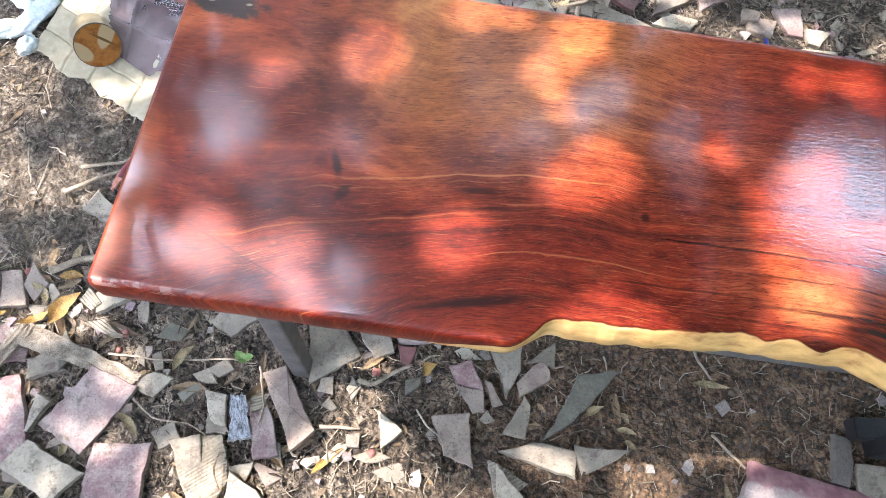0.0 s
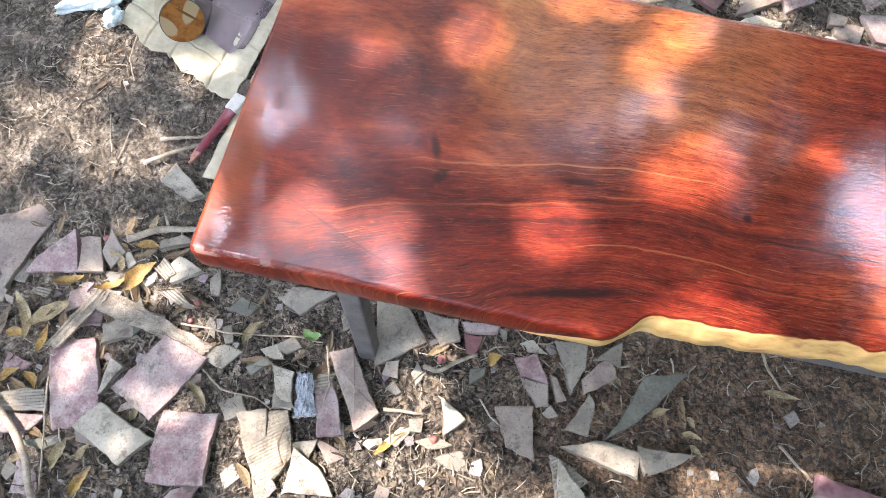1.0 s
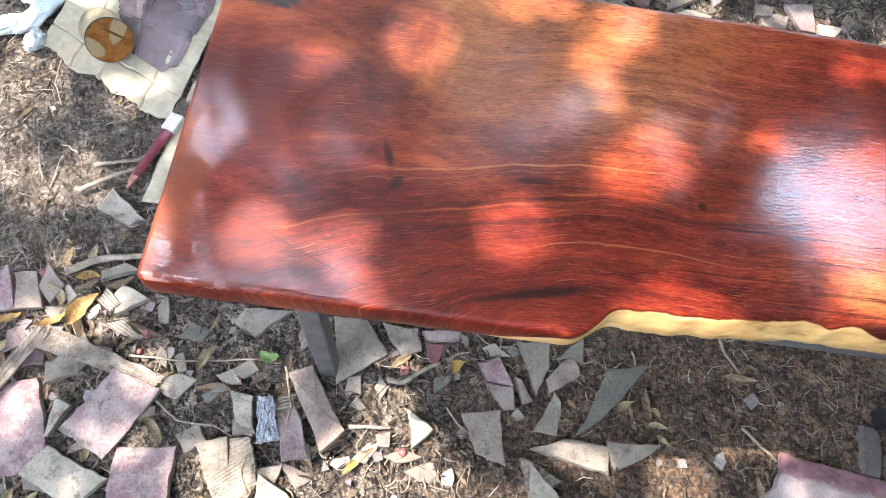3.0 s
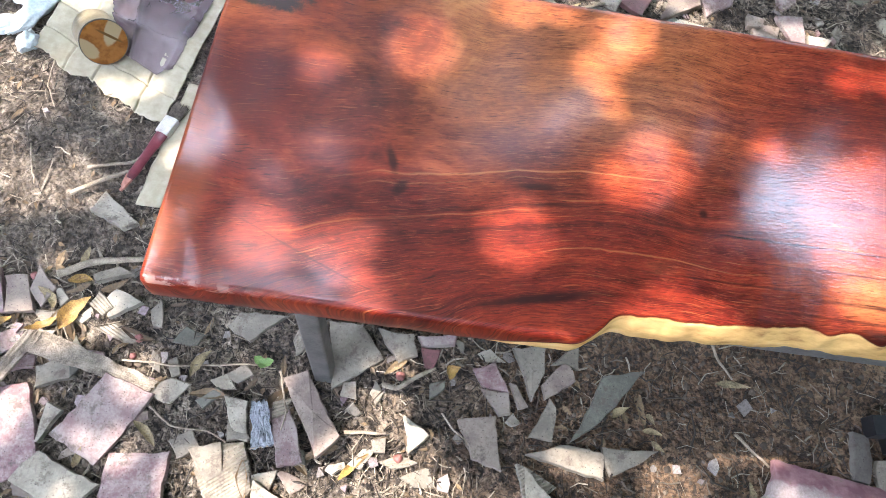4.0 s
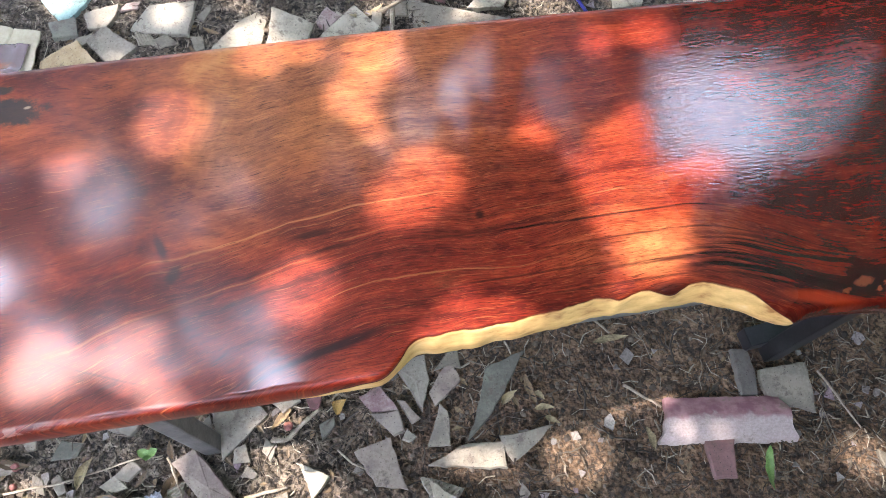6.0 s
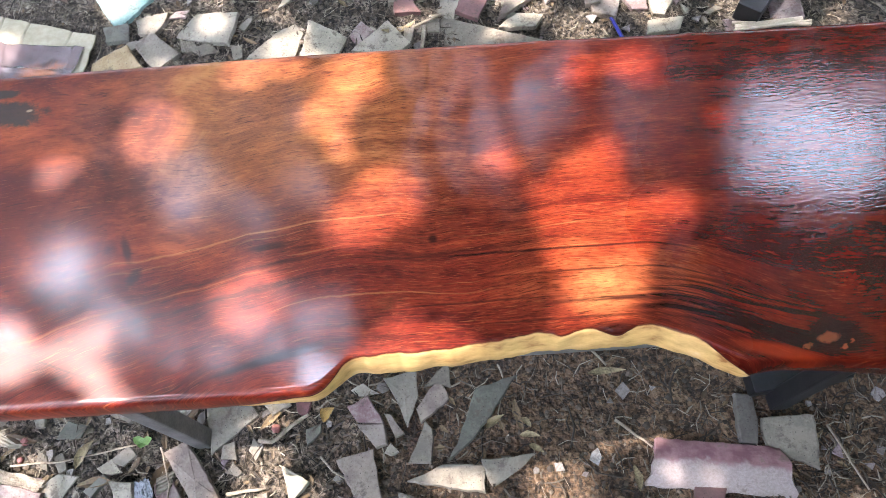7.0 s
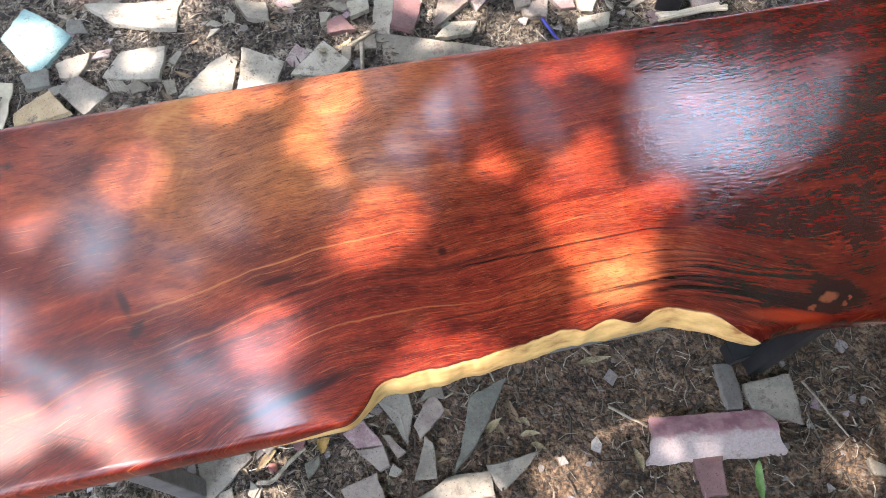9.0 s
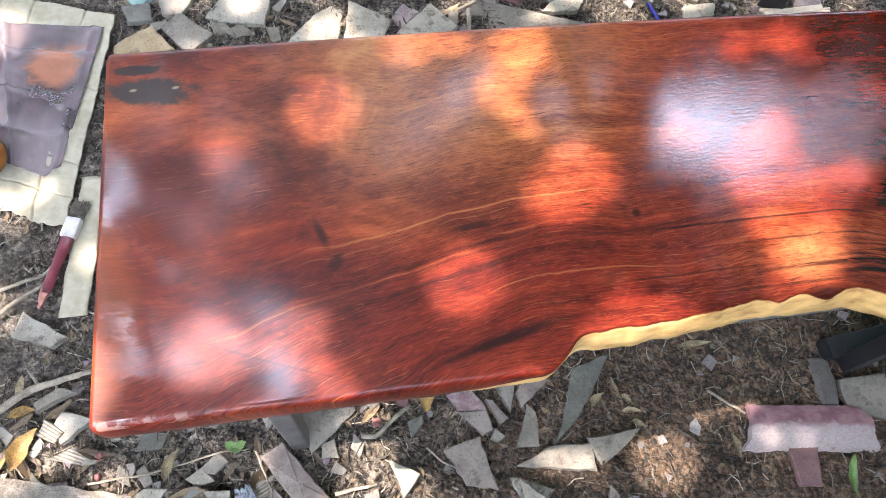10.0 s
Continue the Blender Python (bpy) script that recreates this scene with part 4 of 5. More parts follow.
def build_tree():
    tree = holder("shade_tree", Matrix.Translation((-0.6, -3.2, 0)), "unseen shade tree over the table, its leaf gaps set to shape light", "tree")
    home = Matrix.Translation((0.6, 3.2, 0))
    # holes in the unseen bough, aimed so sun spots land at chosen places
    holes = [beam(x, y, TOP, r) for x, y, r in SPOTS_TABLE + SPOTS_TABLE_2] + [beam(x, y, 0, r) for x, y, r in SPOTS_GROUND + SPOTS_GROUND_2 + SPOTS_SMALL] + [beam(*s) for s in SPOTS_WALL]
    rng = random.Random(11)

    # the same gaps lower down, projected along the camera's mirrored view
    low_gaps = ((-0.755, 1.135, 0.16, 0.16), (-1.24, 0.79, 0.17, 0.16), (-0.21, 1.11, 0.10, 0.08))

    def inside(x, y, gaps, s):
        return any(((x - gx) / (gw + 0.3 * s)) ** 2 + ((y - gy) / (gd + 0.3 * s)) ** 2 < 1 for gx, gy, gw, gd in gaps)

    def keep_dense(x, y, z, s, rng):
        # thinned where the camera sees a grey sky veil mirrored in the tabletop
        if ((x + 0.58) / 0.38) ** 2 + ((y - 0.80) / 0.24) ** 2 < 1 and rng.random() > 0.17:
            return False
        if ((x + 0.40) / 0.70) ** 2 + ((y - 0.44) / 0.15) ** 2 < 1 and rng.random() > 0.15:
            return False
        k = (z - BOUGH) / -SUN_WAY.z
        px, py = x + SUN_WAY.x * k, y + SUN_WAY.y * k
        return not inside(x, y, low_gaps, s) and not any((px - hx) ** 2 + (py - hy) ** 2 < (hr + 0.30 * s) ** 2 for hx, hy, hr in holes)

    def keep_wide(x, y, z, s, rng):
        # sparse here to give the camera a soft mirrored veil of sky
        if ((x + 1.30) / 0.75) ** 2 + ((y - 1.70) / 0.50) ** 2 < 1:
            return rng.random() < 0.27
        # left open above the low bough, so the crown blocks none of its sun
        if -4.6 < x < -0.2 and -1.0 < y < 1.5:
            return False
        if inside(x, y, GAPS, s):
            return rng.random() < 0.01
        thin = 0.92 if x < 1.3 and y > 1.5 else 1.0
        return rng.random() < thin

    # small leaves added round each opening of the low bough to round its sun spot
    verts, faces = [], []
    shape = ((-0.5, 0, 0), (0, 0.32, 0.04), (0.5, 0, 0), (0, -0.32, 0.04))
    for hx, hy, hr in holes:
        for _ in range(int(2000 * (hr + 0.03))):
            w, d = rng.uniform(0, 2 * math.pi), hr + 0.013 + 0.06 * rng.random()
            x, y = hx + d * math.cos(w), hy + d * math.sin(w)
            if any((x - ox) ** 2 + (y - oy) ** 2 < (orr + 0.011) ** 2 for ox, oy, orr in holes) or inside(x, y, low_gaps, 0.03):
                continue
            m = pose(x, y, BOUGH + rng.uniform(-0.012, 0.012), rng.uniform(-25, 25), rng.uniform(-25, 25), rng.uniform(0, 360))
            k = len(verts)
            verts += [m @ (Vector(v) * 0.034) for v in shape]
            faces += [(k, k + 2, k + 1), (k, k + 3, k + 2)]
    part("hole_rim_leaves", mesh_of("hole_rim_leaves", verts, faces, LEAF), LEAF, tree, "", home)
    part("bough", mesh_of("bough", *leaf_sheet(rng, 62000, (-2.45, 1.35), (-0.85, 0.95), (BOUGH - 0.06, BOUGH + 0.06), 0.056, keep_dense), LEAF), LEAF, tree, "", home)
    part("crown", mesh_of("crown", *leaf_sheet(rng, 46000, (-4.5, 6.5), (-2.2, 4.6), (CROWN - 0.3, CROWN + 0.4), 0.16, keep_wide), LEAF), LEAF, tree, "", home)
    trunk = [(0, 0, -0.1), (0.03, 0.02, 0.6), (-0.02, 0.06, 1.5), (0.05, 0.1, 2.6), (0.1, 0.2, 3.6), (0.1, 0.5, 4.5)]
    part("trunk", tube(trunk, [0.19, 0.15, 0.135, 0.12, 0.10, 0.05], 14), BARK, tree)
    for end, low in (((-1.9, 2.3, 2.62), 2.0), ((4.6, 3.2, 4.75), 2.9), ((1.8, 4.2, 4.8), 3.3), ((3.6, -0.6, 4.6), 2.7), ((-2.8, -0.4, 4.5), 2.5), ((-3.4, 1.6, 4.6), 2.8)):
        a, b = Vector((0.03, 0.12, low)), Vector(end)
        pts = [a.lerp(b, f) + Vector((0.06 * math.sin(9 * f), 0.05 * math.cos(7 * f), 0.35 * math.sin(math.pi * f))) for f in [i / 8 for i in range(9)]]
        part("limb", tube(pts, [0.07 - 0.055 * i / 8 for i in range(9)], 8), BARK, tree)


build_tree()


def build_leaf_screen():
    """An unseen ring of leaves, added to hold back sky light from the sides."""
    rng = random.Random(5)
    verts, faces = [], []
    shape = ((-0.5, 0, 0), (-0.1, 0.3, 0.06), (0.5, 0, 0), (-0.1, -0.3, 0.06))
    for _ in range(40000):
        w = rng.uniform(0, 2 * math.pi)
        r = 7.5 + rng.uniform(-0.6, 1.2) + 0.8 * noise.noise((3 * math.cos(w), 3 * math.sin(w), 1))
        open_side = step(math.sin(w), -0.35, -0.75)           # lower behind the table, to let more sky light in
        z = rng.uniform(0.05, 8.2 - 4.3 * open_side + 1.2 * noise.noise((4 * math.cos(w), 4 * math.sin(w), 6)))
        m = pose(1.0 + r * math.cos(w), 0.8 + r * math.sin(w), z, rng.uniform(-80, 80), rng.uniform(-60, 60), rng.uniform(0, 360))
        k = len(verts)
        s = rng.uniform(0.26, 0.46)
        verts += [m @ (Vector(v) * s) for v in shape]
        faces += [(k, k + 1, k + 2), (k, k + 2, k + 3)]
    thing("backdrop", mesh_of("backdrop", verts, faces, LEAF), Matrix(), "unseen ring of leaves added to cut the side sky light", "thicket", kind="structure")


build_leaf_screen()


# ---- cardboard, film, jar and tools beside the table ----
def sheet(corners, nx, ny, thick, height, ragged):
    """A limp sheet between four corners (from the near left, counter-clockwise). height(u, v) lifts it, ragged(u, v) pulls its border in."""
    p = [Vector((x, y, 0)) for x, y in corners]
    verts, faces = [], []
    for side in (1, 0):
        for j in range(ny + 1):
            for i in range(nx + 1):
                u, v = ragged(i / nx, j / ny)
                q = (p[0] * (1 - u) + p[1] * u) * (1 - v) + (p[3] * (1 - u) + p[2] * u) * v
                verts.append((q.x, q.y, height(i / nx, j / ny) + side * thick))
    w, layer = nx + 1, (nx + 1) * (ny + 1)
    for j in range(ny):
        for i in range(nx):
            a = j * w + i
            faces.append((a, a + 1, a + w + 1, a + w))
            faces.append((layer + a, layer + a + w, layer + a + w + 1, layer + a + 1))
    rim = [i for i in range(w)] + [j * w + nx for j in range(1, ny + 1)] + [ny * w + i for i in range(nx - 1, -1, -1)] + [j * w for j in range(ny - 1, 0, -1)]
    for a, c in zip(rim, rim[1:] + rim[:1]):
        faces.append((c, a, layer + a, layer + c))
    return verts, faces


def groove(t, at, wide, deep):
    return -deep * math.exp(-((t - at) / wide) ** 2)


def build_cardboard():
    def ragged(u, v):
        k = max(0.0, 1 - v / 0.22)
        lower = 0.028 * noise.noise((u * 5, 0.4, 0)) + 0.012 * noise.noise((u * 26, 2.4, 0))
        return u + 0.012 * noise.noise((v * 16, u * 2, 3)), v + k * (0.03 + lower)

    def height(u, v):
        fold = groove(v, 0.14, 0.004, 0.0035) + groove(v, 0.29, 0.004, 0.003) + groove(u, 0.25, 0.006, 0.004) + groove(u, 0.46, 0.006, 0.004) + groove(u, 0.80, 0.006, 0.004) + groove(v, 0.62, 0.004, 0.003)
        return 0.010 + fold + 0.004 * noise.noise((u * 3, v * 4, 8)) + 0.003 * noise.noise((u * 9, v * 11, 4))
    data = sheet(((-0.462, 0.150), (-0.212, 0.032), (-0.150, 0.462), (-0.405, 0.545)), 190, 240, 0.003, height, ragged)
    thing("cardboard_sheet", mesh_of("cardboard_sheet", *data, CARD, True), Matrix(), "torn cream cardboard sheet with fold lines on soil", "cardboard")
    strip = sheet(((-0.212, -0.100), (-0.172, -0.100), (-0.150, 0.135), (-0.190, 0.135)), 8, 30, 0.003, lambda u, v: 0.006 + 0.003 * noise.noise((u, v * 5, 2)), lambda u, v: (u + 0.06 * noise.noise((v * 9, 1, 1)), v))
    thing("cardboard_strip", mesh_of("cardboard_strip", *strip, CARD, True), Matrix(), "narrow cream cardboard strip lying under the table end", "cardboard")


def build_film():
    n = Nodes("tinted_film")
    p = n.world()
    x, y, z = n.split(p)
    cloud = n.noise(p, 24, 4, 0.6, 1.0)
    colour = n.mix(n.span(n.noise(p, 9, 2, 0.5), 0.35, 0.65), (0.075, 0.052, 0.055), (0.21, 0.155, 0.155))
    rest = n.blob((n.math("ADD", x, n.math("MULTIPLY", cloud, 0.09)), n.math("ADD", y, n.math("MULTIPLY", cloud, 0.07)), z), -0.195, 0.39, 0.042, 0.042, 0, 0.35)
    colour = n.mix(rest, colour, (0.36, 0.14, 0.075))
    film = n.done(colour, 0.14, n.bump(n.noise(p, 22, 3, 0.5, 1.0), 0.35, 0.012), Alpha=0.86, Specular_IOR_Level=0.8)

    def ragged(u, v):
        teeth = 0.02 * (1 if int(v * 44) % 2 else 0) if u < 0.02 else 0.0
        cut = 0.55 * max(0.0, u - 0.84) * max(0.0, 1 - v / 0.2) + 0.25 * max(0.0, 0.12 - u) * max(0.0, 1 - v / 0.2)
        return u + teeth, v + cut + 0.04 * noise.noise((u * 4, v * 3, 1)) * (1 - abs(2 * v - 1))

    def height(u, v):
        crease = 0.006 * math.exp(-((u - 0.34) / 0.015) ** 2) + 0.005 * math.exp(-((v - 0.24) / 0.014) ** 2) + 0.005 * math.exp(-((v - 0.49) / 0.012) ** 2) + 0.005 * math.exp(-((v - 0.80) / 0.012) ** 2) + 0.004 * math.exp(-((u - 0.93) / 0.02) ** 2)
        return 0.0155 + crease + 0.005 * abs(noise.noise((u * 5, v * 8, 5))) + 0.002 * abs(noise.noise((u * 14, v * 17, 2)))
    data = sheet(((-0.330, 0.182), (-0.226, 0.128), (-0.166, 0.432), (-0.412, 0.465)), 50, 88, 0.0004, height, ragged)
    thing("plastic_film", mesh_of("plastic_film", *data, film, True), Matrix(), "crumpled purplish plastic film with a serrated edge on cardboard", "plastic film")


def build_jar():
    milky = plain("milky_plastic", (0.17, 0.125, 0.055), (0.30, 0.255, 0.16), 25, 0.35, 0.1, 0.0005)
    n = Nodes("amber_varnish")
    p = n.place()
    x, y, z = n.split(p)
    cloud = n.noise(p, 45, 4, 0.6)
    colour = n.mix(n.span(cloud, 0.35, 0.65), (0.13, 0.045, 0.010), (0.23, 0.092, 0.022))
    pale = n.blob((n.math("ADD", x, n.math("MULTIPLY", cloud, 0.02)), n.math("ADD", y, n.math("MULTIPLY", cloud, -0.016)), z), -0.020, -0.006, 0.012, 0.024, 30, 0.12)
    skin = n.blob((n.math("ADD", x, n.math("MULTIPLY", cloud, 0.016)), n.math("ADD", y, n.math("MULTIPLY", cloud, 0.010)), z), 0.030, 0.018, 0.012, 0.026, -42, 0.12)
    colour = n.mix(n.math("MAXIMUM", pale, skin), colour, (0.27, 0.20, 0.11))
    line = n.blob((x, y, z), 0.012, 0.006, 0.022, 0.0022, -52, 0.3)
    amber = n.done(n.mix(line, colour, (0.10, 0.05, 0.015)), 0.2)
    ring = plain("dark_rim", (0.035, 0.028, 0.02), (0.07, 0.055, 0.04), 40, 0.4, 0.1, 0.0005)
    way = Vector((0.58, -0.67, 0.46)).normalized()
    front = Vector((-0.320, 0.154, 0.062))
    m = Matrix.Translation(front - 0.078 * way) @ way.to_track_quat("Z", "Y").to_matrix().to_4x4()
    jar = holder("varnish_jar", m, "tipped milky plastic jar with amber varnish inside", "jar")
    smooth(part("body", lathe([(0.030, 0.0), (0.033, 0.002), (0.0345, 0.008), (0.0355, 0.05), (0.036, 0.072), (0.037, 0.076)]), milky, jar))
    smooth(part("rim", lathe([(0.0362, 0.074), (0.0374, 0.0742), (0.0376, 0.0786), (0.0368, 0.0788), (0.0362, 0.0780)]), ring, jar, "dark thin rim"))
    part("varnish", lathe([(0.0358, 0.0765), (0.0362, 0.0790)]), amber, jar, "amber varnish surface with a pale skin")
    tan = plain("tan_tin", (0.46, 0.38, 0.2), (0.62, 0.55, 0.34), 20, 0.5, 0.1, 0.0006)
    tin = holder("tin_pot", Matrix.Translation((-0.515, 0.43, 0.004)), "yellowish round tin pot standing on soil", "pot")
    smooth(part("body", lathe([(0.050, 0.0), (0.054, 0.003), (0.055, 0.055), (0.056, 0.06), (0.052, 0.06), (0.051, 0.012)]), tan, tin))
    part("lid", lathe([(0.0535, 0.052), (0.054, 0.0545), (0.0, 0.0545)]), tan, tin, "dull tan lid")


def build_crumpled_bag():
    white = plain("white_plastic", (0.36, 0.42, 0.41), (0.56, 0.62, 0.60), 30, 0.35, 0.5, 0.003)
    bag = holder("plastic_bag", Matrix.Translation((-0.498, 0.232, 0.010)), "crumpled pale greenish plastic bag on soil", "plastic bag")
    for dx, dy, turn, long, wide in ((-0.03, -0.045, 30, 0.055, 0.016), (0.02, 0.0, 62, 0.065, 0.018), (0.03, 0.06, 100, 0.035, 0.020), (-0.02, 0.03, 150, 0.045, 0.013), (0.03, -0.065, 75, 0.022, 0.016)):
        bm = bmesh.new()
        bmesh.ops.create_icosphere(bm, subdivisions=4, radius=1)
        for v in bm.verts:
            k = 0.9 + 0.42 * noise.noise(v.co * 1.9 + Vector((dx * 90, dy * 70, 1))) + 0.16 * abs(noise.noise(v.co * 5 + Vector((dy * 50, 2, dx * 40))))
            v.co = Vector((v.co.x * long * k, v.co.y * wide * k, v.co.z * 0.014 * k))
        smooth(part("fold", bm, white, bag, "", pose(dx, dy, 0.006, 0, 0, turn)))


def build_brush():
    handle_paint = plain("maroon_handle", (0.11, 0.012, 0.022), (0.19, 0.03, 0.04), 60, 0.4, 0.2, 0.0006)
    ferrule_metal = plain("paint_caked_metal", (0.42, 0.38, 0.33), (0.60, 0.56, 0.50), 70, 0.45, 0.4, 0.001)
    hair = plain("stiff_bristles", (0.06, 0.045, 0.035), (0.20, 0.16, 0.12), 120, 0.85, 0.8, 0.002)
    a, b = Vector((-0.230, -0.062)), Vector((-0.192, 0.062))
    d = b - a
    brush = holder("paint_brush", pose(a.x, a.y, 0.016, 0, 0, math.degrees(math.atan2(d.y, d.x))), "paint brush with a maroon handle and caked bristles", "paint brush")
    stations = ((0.0, 0.006, 0.004), (0.012, 0.0085, 0.005), (0.035, 0.0075, 0.005), (0.065, 0.0085, 0.006), (0.092, 0.0105, 0.006))
    verts, faces = [], []
    for x, w, h in stations:
        for k in range(12):
            t = 2 * math.pi * k / 12
            verts.append((x, w * math.cos(t), h * math.sin(t)))
    for i in range(len(stations) - 1):
        for k in range(12):
            q = (k + 1) % 12
            faces.append((i * 12 + k, i * 12 + q, i * 12 + 12 + q, i * 12 + 12 + k))
    faces += [tuple(range(12)), tuple(range(48, 60))[::-1]]
    smooth(part("handle", (verts, faces), handle_paint, brush))
    salmon = plain("bare_salmon_wood", (0.28, 0.10, 0.07), (0.48, 0.22, 0.16), 160, 0.7, 0.6, 0.001)
    for dy, turn, long in ((-0.004, -7, 0.026), (0.001, 2, 0.030), (0.006, 9, 0.022)):
        part("split_tip", box(long, 0.0042, 0.005, 0.001, (-long / 2, 0, 0)), salmon, brush, "split bare salmon-coloured wood", pose(0.006, dy, 0, 0, 0, turn))
    part("ferrule", box(0.034, 0.023, 0.013, 0.003, (0.108, 0, 0)), ferrule_metal, brush, "paint-caked metal ferrule")
    rng = random.Random(3)
    verts, faces = [], []
    for _ in range(160):
        y0, z0 = rng.uniform(-0.010, 0.010), rng.uniform(-0.005, 0.005)
        tv, tf = tube([(0.122, y0, z0), (0.145 + rng.uniform(0, 0.012), y0 * 1.25 + rng.uniform(-0.001, 0.001), z0 * 0.9)], [0.0009, 0.0006], 4)
        k = len(verts)
        verts += tv
        faces += [tuple(i + k for i in f) for f in tf]
    part("bristles", (verts, faces), hair, brush, "dark stiff bristles")


def build_pen():
    blue = plain("blue_plastic", (0.03, 0.035, 0.30), (0.06, 0.06, 0.42), 50, 0.35, 0.1, 0.0005)
    white = plain("white_tip", (0.55, 0.55, 0.58), (0.7, 0.7, 0.72), 50, 0.4, 0.1, 0.0005)
    pen = holder("pen", pose(0.837, 0.424, 0.008, 0, 4, -73), "small blue plastic pen on soil", "pen")
    smooth(part("barrel", tube([(0, 0, 0), (0.005, 0, 0), (0.075, 0, 0)], [0.0028, 0.0034, 0.0034], 10), blue, pen))
    smooth(part("tip", tube([(0.075, 0, 0), (0.088, 0, 0)], [0.003, 0.0008], 10), white, pen))


def build_scrap():
    clear = plain("clear_scrap", (0.13, 0.14, 0.15), (0.33, 0.35, 0.37), 90, 0.18, 0.8, 0.003)
    bm = bmesh.new()
    bmesh.ops.create_grid(bm, x_segments=16, y_segments=26, size=0.5)
    for v in bm.verts:
        u, w = v.co.x, v.co.y
        fold = 0.005 * abs(noise.noise((u * 7, w * 5, 3))) + 0.002 * noise.noise((u * 19, w * 15, 6))
        v.co = Vector((u * 0.024 * (1.1 - 0.5 * w) + 0.003 * noise.noise((w * 6, u, 2)), w * 0.062 + 0.004 * noise.noise((u * 6, w, 9)), 0.010 + fold))
    bmesh.ops.solidify(bm, geom=bm.faces[:], thickness=0.0005)
    me = bpy.data.meshes.new("plastic_scrap")
    bm.to_mesh(me)
    bm.free()
    me.materials.append(clear)
    thing("plastic_scrap", me, pose(0.052, -0.405, 0.006, 8, -6, 14), "crumpled clear bluish plastic scrap among tile shards", "plastic scrap")


build_scrap()
build_cardboard()
build_film()
build_jar()
build_crumpled_bag()
build_brush()
build_pen()


# ---- thick roof tile piece, bars and boards ----
def build_ridge_piece():
    n = Nodes("two_tone_tile")
    p = n.place()
    x, y, z = n.split(p)
    cloud = n.noise(p, 40, 4, 0.6)
    speck = n.noise(p, 260, 3, 0.7)
    pale = n.mix(n.span(speck, 0.30, 0.70), (0.30, 0.235, 0.215), (0.40, 0.325, 0.30))
    wine = n.mix(n.span(cloud, 0.35, 0.65), (0.17, 0.07, 0.08), (0.28, 0.15, 0.155))
    colour = n.mix(n.span(n.math("ADD", y, n.math("MULTIPLY", n.math("SUBTRACT", cloud, 0.5), 0.035)), -0.003, 0.008), pale, wine)
    colour = n.mix(n.math("MULTIPLY", n.span(cloud, 0.60, 0.68), 0.6), colour, (0.16, 0.12, 0.09))
    mat = n.done(colour, 0.7, n.bump(n.math("ADD", speck, cloud), 0.6, 0.0015))
    bm = bmesh.new()
    bmesh.ops.create_grid(bm, x_segments=36, y_segments=14, size=0.5)
    for v in bm.verts:
        u, w = v.co.x, v.co.y
        end = 0.014 * noise.noise((w * 3.5, 3 if u > 0 else 7, 0)) * (abs(u) * 2) ** 6
        v.co = Vector((u * (0.187 - 0.02 * w) + end, w * 0.066 + 0.0025 * noise.noise((u * 12, w, 4)) * (abs(w) * 2) ** 4, 0.026 - 0.05 * w * w * (1 if w > 0 else 1.6) + 0.0012 * noise.noise((u * 14, w * 9, 2))))
    top = bm.faces[:]
    ext = bmesh.ops.extrude_face_region(bm, geom=top)
    for v in [e for e in ext["geom"] if isinstance(e, bmesh.types.BMVert)]:
        v.co.z -= 0.014
    bmesh.ops.recalc_face_normals(bm, faces=bm.faces[:])
    me = bpy.data.meshes.new("ridge_tile_piece")
    bm.to_mesh(me)
    bm.free()
    me.materials.append(mat)
    thing("ridge_tile_piece", me, pose(0.866, -0.407, rise(0.866, -0.407), 0, 0, -8), "thick curved tile piece, wine red above and pale below", "tile piece")


def bar(name, a, b, wide, high, material, label, category):
    a, b = Vector(a), Vector(b)
    d = b - a
    m = Matrix.Translation((a + b) / 2) @ d.to_track_quat("X", "Z").to_matrix().to_4x4()
    bm = box(d.length, wide, high, 0.002)
    me = bpy.data.meshes.new(name)
    bm.to_mesh(me)
    bm.free()
    me.materials.append(material)
    return thing(name, me, m, label, category)


